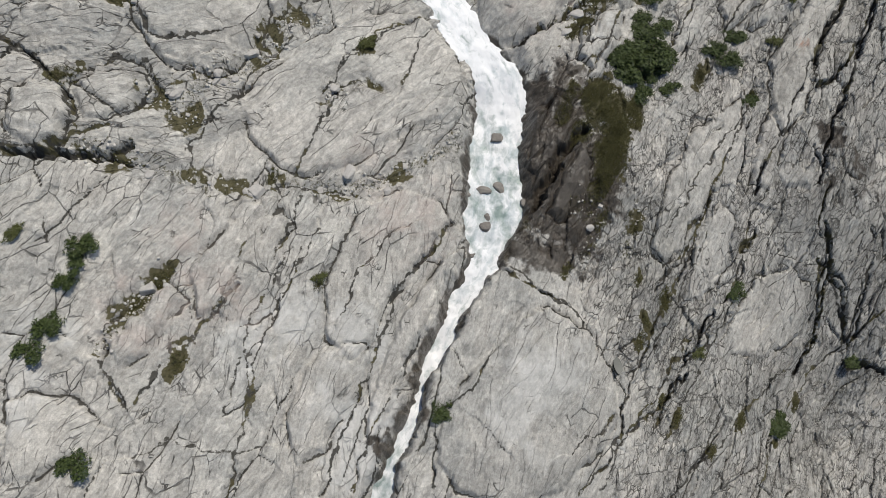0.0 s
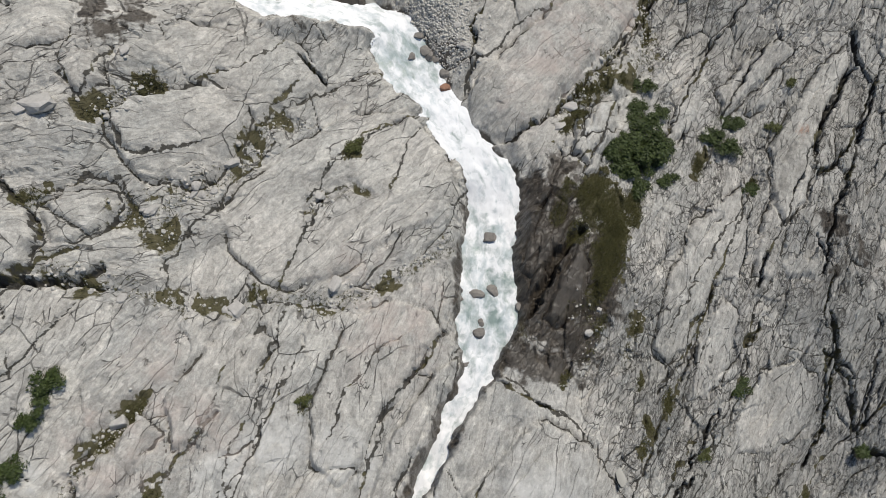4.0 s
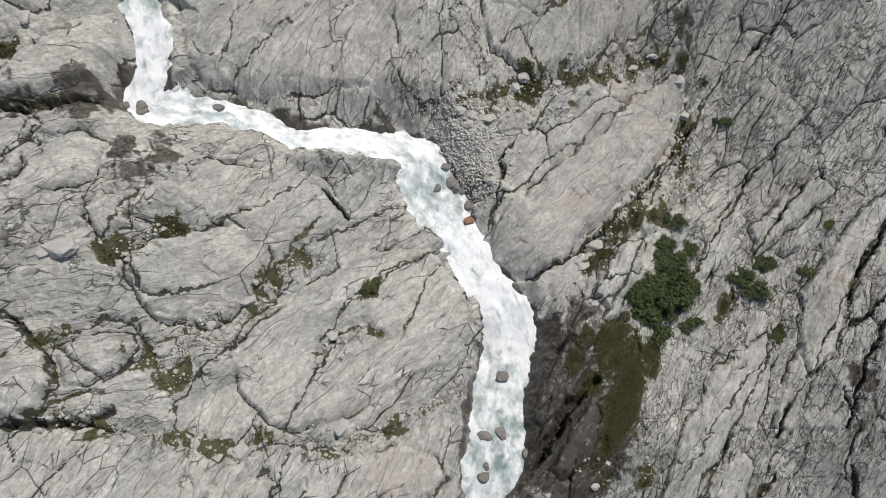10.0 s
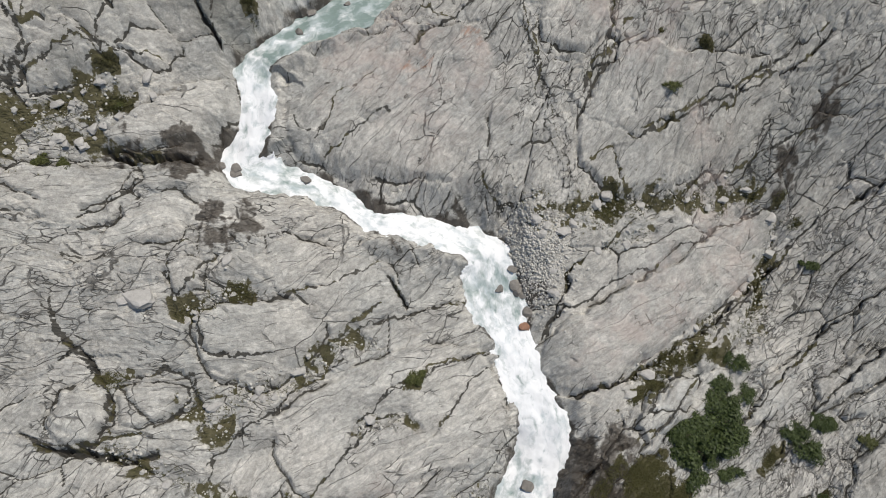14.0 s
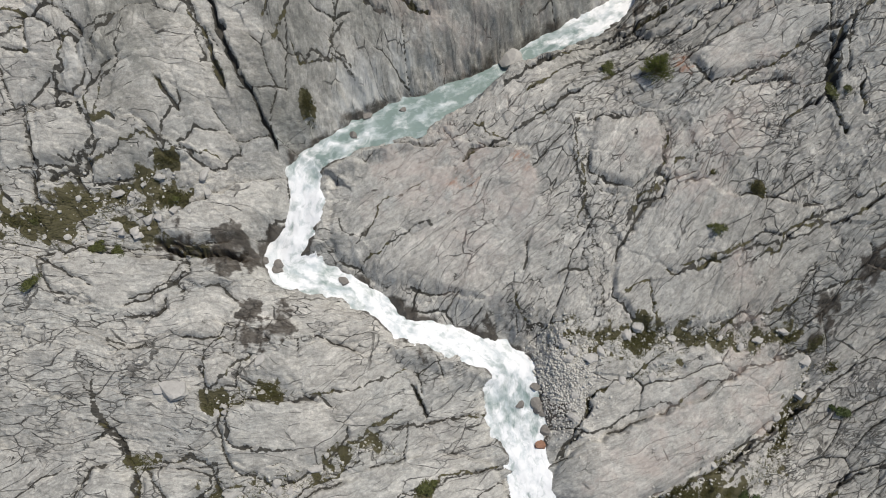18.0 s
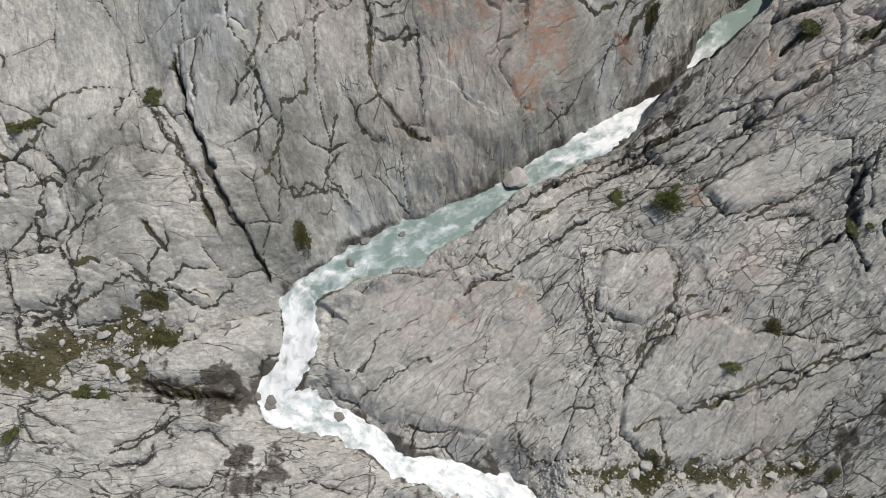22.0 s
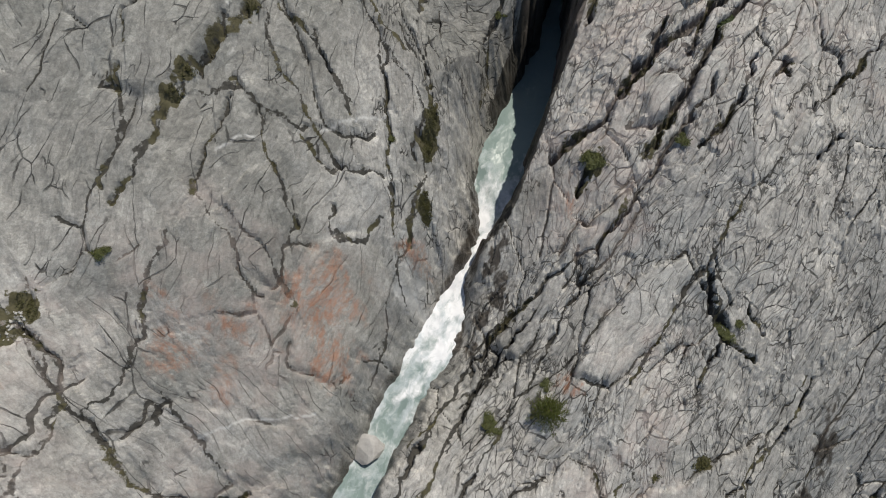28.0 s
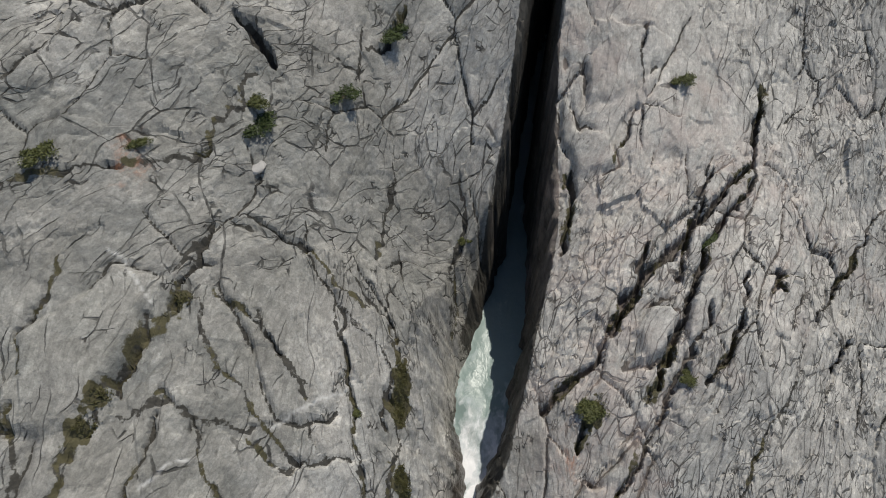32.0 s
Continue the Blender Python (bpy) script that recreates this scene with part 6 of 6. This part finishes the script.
boulder(-25.3, 83.7, 0.855, "dark wet boulder washed by white water", WET_STONE, "boulders in the stream", level=water_level(-25.3, 83.7) - 0.3)
boulder(-24.1, 65.2, 0.76, "dark wet boulder washed by white water", WET_STONE, "boulders in the stream", level=water_level(-24.1, 65.2) - 0.3)
boulder(-0.2, 63.7, 1.33, "dark wet boulder washed by white water", WET_STONE, "boulders in the stream", level=water_level(-0.2, 63.7) - 0.3)
boulder(1.5, 61.9, 1.425, "dark wet boulder washed by white water", WET_STONE, "boulders in the stream", level=water_level(1.5, 61.9) - 0.3)
boulder(2, 63.6, 1.235, "dark wet boulder washed by white water", WET_STONE, "boulders in the stream", level=water_level(2, 63.6) - 0.3)
boulder(-1.2, 65.3, 1.14, "dark wet boulder washed by white water", WET_STONE, "boulders in the stream", level=water_level(-1.2, 65.3) - 0.3)
boulder(-30.6, 63.2, 1.33, "dark wet boulder washed by white water", WET_STONE, "boulders in the stream", level=water_level(-30.6, 63.2) - 0.3)


# Rubble on the ledges, in the scree and beside the stream.
def rubble(line, breadth, count, small, large, label, group):
    """Loose stones strewn along a line."""
    done = 0
    while done < count:
        k = dice.randrange(len(line) - 1)
        f = dice.random()
        x = line[k][0] + f * (line[k + 1][0] - line[k][0]) + dice.gauss(0, breadth)
        y = line[k][1] + f * (line[k + 1][1] - line[k][1]) + dice.gauss(0, breadth)
        boulder(x, y, small * (large / small) ** (dice.random() ** 2), label, group=group)
        done += 1


LEDGE = "grey frost-split stone lying in a turfy rock ledge"
for n, (width, line) in enumerate(BANDS):
    length = sum(math.dist(a, b) for a, b in zip(line, line[1:]))
    rubble(line, 0.8 * width, int(length * (1.5 if n in (8, 9) else 0.6)), 0.35, 1.5, LEDGE, "stones on the ledges")


def gravel(line, breadth, count, name, label):
    """Many small stones in one sheet of stuff."""
    rng = random.Random(len(name) + count)
    verts, faces = [], []
    corner = [Vector(c) for c in ((-1, -1, -1), (1, -1, -1), (1, 1, -1), (-1, 1, -1), (-1, -1, 1), (1, -1, 1), (1, 1, 1), (-1, 1, 1))]
    sides = ((0, 3, 2, 1), (4, 5, 6, 7), (0, 1, 5, 4), (1, 2, 6, 5), (2, 3, 7, 6), (3, 0, 4, 7))
    for _ in range(count):
        k, f = rng.randrange(len(line) - 1), rng.random()
        x = line[k][0] + f * (line[k + 1][0] - line[k][0]) + rng.gauss(0, breadth)
        y = line[k][1] + f * (line[k + 1][1] - line[k][1]) + rng.gauss(0, breadth)
        size = 0.045 * 4 ** (rng.random() ** 2)
        m = Matrix.LocRotScale((x, y, ground_z(x, y) + 0.1 * size), Euler((rng.uniform(0, 6), rng.uniform(0, 6), rng.uniform(0, 6))), (size, size * rng.uniform(0.6, 1), size * rng.uniform(0.5, 0.9)))
        first = len(verts)
        verts += [m @ (c * rng.uniform(0.7, 1.0)) for c in corner]
        faces += [[first + i for i in side] for side in sides]
    me = mesh_from(name, np.array([tuple(v) for v in verts]), np.array(faces), GRAVEL)
    return tagged(new(name, me), label, "gravel", kind="stuff")


gravel([(-1.5, 69.0), (0.8, 67.0), (2.2, 64.0)], 1.7, 3200, "gravel", "grey gravel and cobbles beside the stream")
for n, (width, line) in enumerate(BANDS):
    length = sum(math.dist(a, b) for a, b in zip(line, line[1:]))
    gravel(line, 0.6 * width, int(9 * length), "rubble", "small broken stones along a rock ledge")


def puddle(x, y, length, breadth, turn):
    """A still pool in a hollow of the rock."""
    bm = bmesh.new()
    ring = []
    for k in range(28):
        a = k * math.tau / 28
        r = 1 + 0.18 * noise.noise(Vector((math.cos(a) * 1.3, math.sin(a) * 1.3, 4.0)))
        ring.append(bm.verts.new((math.cos(a) * length * r, math.sin(a) * breadth * r, 0)))
    bm.faces.new(ring)
    edge = bmesh.ops.extrude_face_region(bm, geom=bm.faces[:])
    bmesh.ops.translate(bm, verts=[v for v in edge["geom"] if isinstance(v, bmesh.types.BMVert)], vec=(0, 0, -0.5))
    bmesh.ops.recalc_face_normals(bm, faces=bm.faces[:])
    me = bpy.data.meshes.new("puddle")
    bm.to_mesh(me)
    bm.free()
    me.materials.append(POND)
    ob = new("puddle", me)
    ob.matrix_world = pose(x, y, max(ground_z(x + dx, y + dy) for dx in (-0.4, 0, 0.4) for dy in (-0.6, 0, 0.6)) + 0.03, 0, 0, turn)
    return tagged(ob, "small still grey-green pool in a rock hollow", "puddle")


puddle(19.4, 22.7, 0.45, 1.05, 8)

# ---- plants ----
def leaf_cloud(seed, leaves, leaf, spread=1.0):
    """Leaves on a lumpy dome one metre in radius and height."""
    rng = random.Random(seed)
    lumps = [(Vector((rng.uniform(-0.65, 0.65), rng.uniform(-0.65, 0.65), rng.uniform(0.25, 0.6))), rng.uniform(0.28, 0.5)) for _ in range(13)]
    verts, faces = [], []
    for _ in range(leaves):
        centre, r = rng.choice(lumps)
        d = Vector((rng.gauss(0, 1), rng.gauss(0, 1), abs(rng.gauss(0, 0.9)))).normalized()
        p = centre + d * r * rng.uniform(0.5, 1.2)
        p.z = max(p.z, 0.02)
        a = (d + 0.7 * Vector((rng.gauss(0, 1), rng.gauss(0, 1), rng.gauss(0, 1)))).normalized()
        b = a.orthogonal().normalized()
        c = a.cross(b)
        turn = rng.uniform(0, 6.28)
        b, c = b * math.cos(turn) + c * math.sin(turn), c * math.cos(turn) - b * math.sin(turn)
        s = leaf * rng.uniform(0.6, 1.3)
        first = len(verts)
        verts += [p - b * s, p + c * s * 0.45 + a * s * 0.12, p + b * s, p - c * s * 0.45 + a * s * 0.12]
        faces.append([first, first + 1, first + 2, first + 3])
    return np.array([tuple(v) for v in verts]), np.array(faces)


def stem_bmesh(seed, count):
    rng = random.Random(seed)
    bm = bmesh.new()
    for _ in range(count):
        tip = Vector((rng.uniform(-0.6, 0.6), rng.uniform(-0.6, 0.6), rng.uniform(0.45, 0.75)))
        m = Matrix.Translation(tip / 2) @ tip.to_track_quat("Z", "Y").to_matrix().to_4x4()
        bmesh.ops.create_cone(bm, segments=5, radius1=0.035, radius2=0.012, depth=tip.length * 1.1, matrix=m)
    return bm


SHRUBS = []
for n in range(5):
    root = new("shrub")
    v, f = leaf_cloud(70 + n, 1700, 0.1)
    crown = new("foliage", mesh_from("foliage", v, f, LEAF if n < 3 else OLIVE_LEAF))
    crown.parent = root
    part("stems", stem_bmesh(90 + n, 9), BARK, root)
    SHRUBS.append(root)
GREEN, OLIVE = "dense green alder shrub rooted in a rock crevice", "low olive green shrub growing from a rock joint"
used = set()


def shrub(x, y, radius, height):
    pick = dice.randrange(3) if radius > 1.05 else 3 + dice.randrange(2)
    m = Matrix.Translation((x, y, ground_z(x, y) - 0.12)) @ Matrix.Rotation(dice.uniform(0, 6.28), 4, "Z")
    ob = SHRUBS[pick] if pick not in used else copy_thing(SHRUBS[pick], m)
    used.add(pick)
    ob.matrix_basis = m @ Matrix.Diagonal((radius * 1.05, radius * 0.95, height, 1))
    return tagged(ob, GREEN if pick < 3 else OLIVE, "shrub", "shrubs on the rock slope")


shrub(22.3, 54.4, 2.3, 1.2)
shrub(24.4, 57.4, 2.76, 1.35)
shrub(26, 56.9, 2.07, 1.05)
shrub(22.8, 52, 1.84, 0.975)
shrub(20.9, 55.7, 1.725, 0.9)
shrub(25.2, 60.8, 1.84, 0.9)
shrub(35.4, 59.3, 1.84, 0.9)
shrub(37.1, 62.3, 1.495, 0.75)
shrub(34.1, 60.3, 1.38, 0.675)
shrub(38.2, 54.3, 1.15, 0.6)
shrub(-31.9, 27.5, 1.38, 0.75)
shrub(-32.2, 25.8, 1.265, 0.675)
shrub(-32.9, 24.5, 1.15, 0.6)
shrub(-34.2, 20.9, 1.495, 0.75)
shrub(-35.3, 18.6, 1.38, 0.675)
shrub(-31.5, 10, 1.495, 0.75)
shrub(0.1, 16.8, 1.38, 0.675)
shrub(31.1, 26.2, 1.035, 0.6)
shrub(36.3, 33.5, 1.495, 0.75)
shrub(44.1, 19.9, 1.61, 0.75)
shrub(-36.7, 27.5, 0.92, 0.45)
shrub(-12.2, 27.9, 0.805, 0.375)
shrub(-7.8, 51.1, 1.035, 0.525)
shrub(27.2, 53.5, 1.38, 0.675)
shrub(-45.4, 56.3, 0.92, 0.525)
shrub(-43.8, 56.9, 0.805, 0.45)
shrub(-48.4, 80.5, 1.035, 0.525)
shrub(-6.2, 94.2, 0.805, 0.45)
shrub(-40.5, 92.5, 1.035, 0.525)
shrub(-31, 104.4, 0.69, 0.375)
shrub(4.7, 112.6, 1.035, 0.525)
shrub(11.9, 112.8, 0.69, 0.375)
shrub(-14.6, 130.3, 1.15, 0.6)
shrub(-14.6, 131.6, 0.92, 0.525)
shrub(-8.9, 134, 1.265, 0.6)
shrub(-26.3, 126.8, 1.035, 0.525)
shrub(-21.3, 127.8, 0.69, 0.375)
shrub(-0.6, 129.6, 0.69, 0.45)
shrub(4.5, 112.9, 1.035, 0.45)
shrub(11.8, 112.7, 0.69, 0.375)
shrub(17, 121.7, 1.15, 0.525)
shrub(18.5, 133.3, 1.035, 0.525)
shrub(-12, 115.7, 0.575, 0.3)
shrub(-3.9, 138.7, 1.15, 0.525)
shrub(4.5, 113, 0.805, 0.45)
shrub(10, 85.2, 1.035, 0.525)
shrub(52.3, 78, 1.15, 0.525)
shrub(22.1, 56.6, 1.84, 0.825)
shrub(24, 56.2, 1.725, 0.75)
shrub(26.1, 58.1, 1.61, 0.75)
shrub(22.1, 53.6, 1.495, 0.675)
shrub(24, 60, 1.61, 0.75)
shrub(27.1, 57.3, 1.38, 0.675)
shrub(20.9, 55, 1.38, 0.675)
shrub(36.4, 62.3, 1.15, 0.6)
shrub(42, 61.8, 1.035, 0.525)
shrub(44.9, 67.3, 0.92, 0.45)
shrub(44.6, 20.4, 1.725, 0.825)
shrub(57.7, 29.6, 1.61, 0.75)
shrub(32.3, 79, 1.15, 0.6)
shrub(-48.3, 50.6, 0.92, 0.45)
shrub(25.6, 65.4, 1.38, 0.675)
shrub(24.3, 62.3, 1.38, 0.675)
shrub(27.6, 62.6, 1.265, 0.6)
shrub(22.8, 56, 1.725, 0.75)
shrub(25.6, 58.7, 1.725, 0.75)
shrub(27.1, 58.1, 1.61, 0.75)
shrub(21.5, 53.2, 1.61, 0.675)
shrub(23.8, 54.4, 1.495, 0.675)
shrub(20.6, 55.5, 1.38, 0.6)
shrub(-56.2, 72.1, 0.805, 0.375)
shrub(-55.1, 73.2, 0.69, 0.375)
shrub(15.4, 99.5, 0.92, 0.375)
shrub(16.5, 100.2, 0.69, 0.375)
shrub(-6.4, 94.6, 0.805, 0.375)
shrub(-1.3, 96.9, 0.575, 0.3)
shrub(-41.1, 63.8, 0.69, 0.3)
shrub(-45.1, 56.3, 0.575, 0.3)
shrub(-50.8, 55.5, 0.575, 0.3)


def pine(x, y, height, radius):
    """A dwarf mountain pine: a short trunk, ascending branches and needle tufts."""
    rng = random.Random(5)
    root = tagged(new("dwarf_pine"), "dense dark green dwarf mountain pine on bare rock", "pine")
    root.location = (x, y, ground_z(x, y) - 0.1)
    bm = bmesh.new()
    bmesh.ops.create_cone(bm, segments=8, radius1=0.11, radius2=0.03, depth=height, matrix=Matrix.Translation((0, 0, height / 2)))
    part("trunk", bm, BARK, root)
    verts, faces, bm = [], [], bmesh.new()
    for k in range(46):
        h = height * (0.08 + 0.88 * k / 46)
        reach = radius * (1.05 - 0.8 * h / height) * rng.uniform(0.75, 1.1)
        a = k * 2.4
        tip = Vector((math.cos(a) * reach, math.sin(a) * reach, h + 0.25 * reach))
        start = Vector((0, 0, h * 0.9))
        d = tip - start
        bmesh.ops.create_cone(bm, segments=4, radius1=0.03, radius2=0.01, depth=d.length, matrix=Matrix.Translation((start + tip) / 2) @ d.to_track_quat("Z", "Y").to_matrix().to_4x4())
        for _ in range(70):
            f = rng.uniform(0.25, 1.0)
            p = start + d * f + 0.12 * Vector((rng.gauss(0, 1), rng.gauss(0, 1), rng.gauss(0, 1)))
            out = (d.normalized() + Vector((rng.gauss(0, 0.6), rng.gauss(0, 0.6), 0.5))).normalized()
            wide = out.orthogonal().normalized() * 0.035
            n = len(verts)
            verts += [p - wide, p + wide, p + out * rng.uniform(0.14, 0.26)]
            faces.append([n, n + 1, n + 2])
    part("branches", bm, BARK, root)
    needles = new("needles", mesh_from("needles", np.array([tuple(v) for v in verts]), np.array(faces), NEEDLE))
    needles.parent = root


pine(-1.6, 94.6, 2.2, 1.9)


def turf(spots, seed):
    """Tufts of grass blades round the given spots."""
    rng = random.Random(seed)
    verts, faces = [], []
    for x, y in spots:
        z = ground_z(x, y) - 0.03
        for _ in range(6):
            a, tall = rng.uniform(0, 6.28), rng.uniform(0.08, 0.24)
            lean = Vector((math.cos(a), math.sin(a), 0)) * tall * rng.uniform(0.4, 1.2)
            wide = Vector((-math.sin(a), math.cos(a), 0)) * 0.035
            p = Vector((x + rng.gauss(0, 0.07), y + rng.gauss(0, 0.07), z))
            n = len(verts)
            verts += [p - wide, p + wide, p + lean + Vector((0, 0, tall))]
            faces.append([n, n + 1, n + 2])
    ob = new("turf", mesh_from("turf", np.array([tuple(v) for v in verts]), np.array(faces), GRASS))
    return tagged(ob, "olive brown alpine turf in a rock hollow", "turf", kind="stuff")


for n, (radius, lie, x, y) in enumerate(TURFS):
    spots = []
    for _ in range(int(120 * radius**2)):
        a, r, lean = dice.uniform(0, 6.28), radius * dice.random() ** 0.7, radians(lie or grain_angle(x, y))
        u, v = 1.2 * r * math.cos(a), 0.62 * r * math.sin(a)
        spots.append((x + u * math.cos(lean) - v * math.sin(lean), y + u * math.sin(lean) + v * math.cos(lean)))
    turf(spots, 600 + n)
for n, (width, line) in enumerate(BANDS):
    length = sum(math.dist(a, b) for a, b in zip(line, line[1:]))
    spots = []
    for _ in range(int(13 * length * width)):
        k, f = dice.randrange(len(line) - 1), dice.random()
        spots.append((line[k][0] + f * (line[k + 1][0] - line[k][0]) + dice.gauss(0, 0.45 * width), line[k][1] + f * (line[k + 1][1] - line[k][1]) + dice.gauss(0, 0.45 * width)))
    turf(spots, 700 + n)
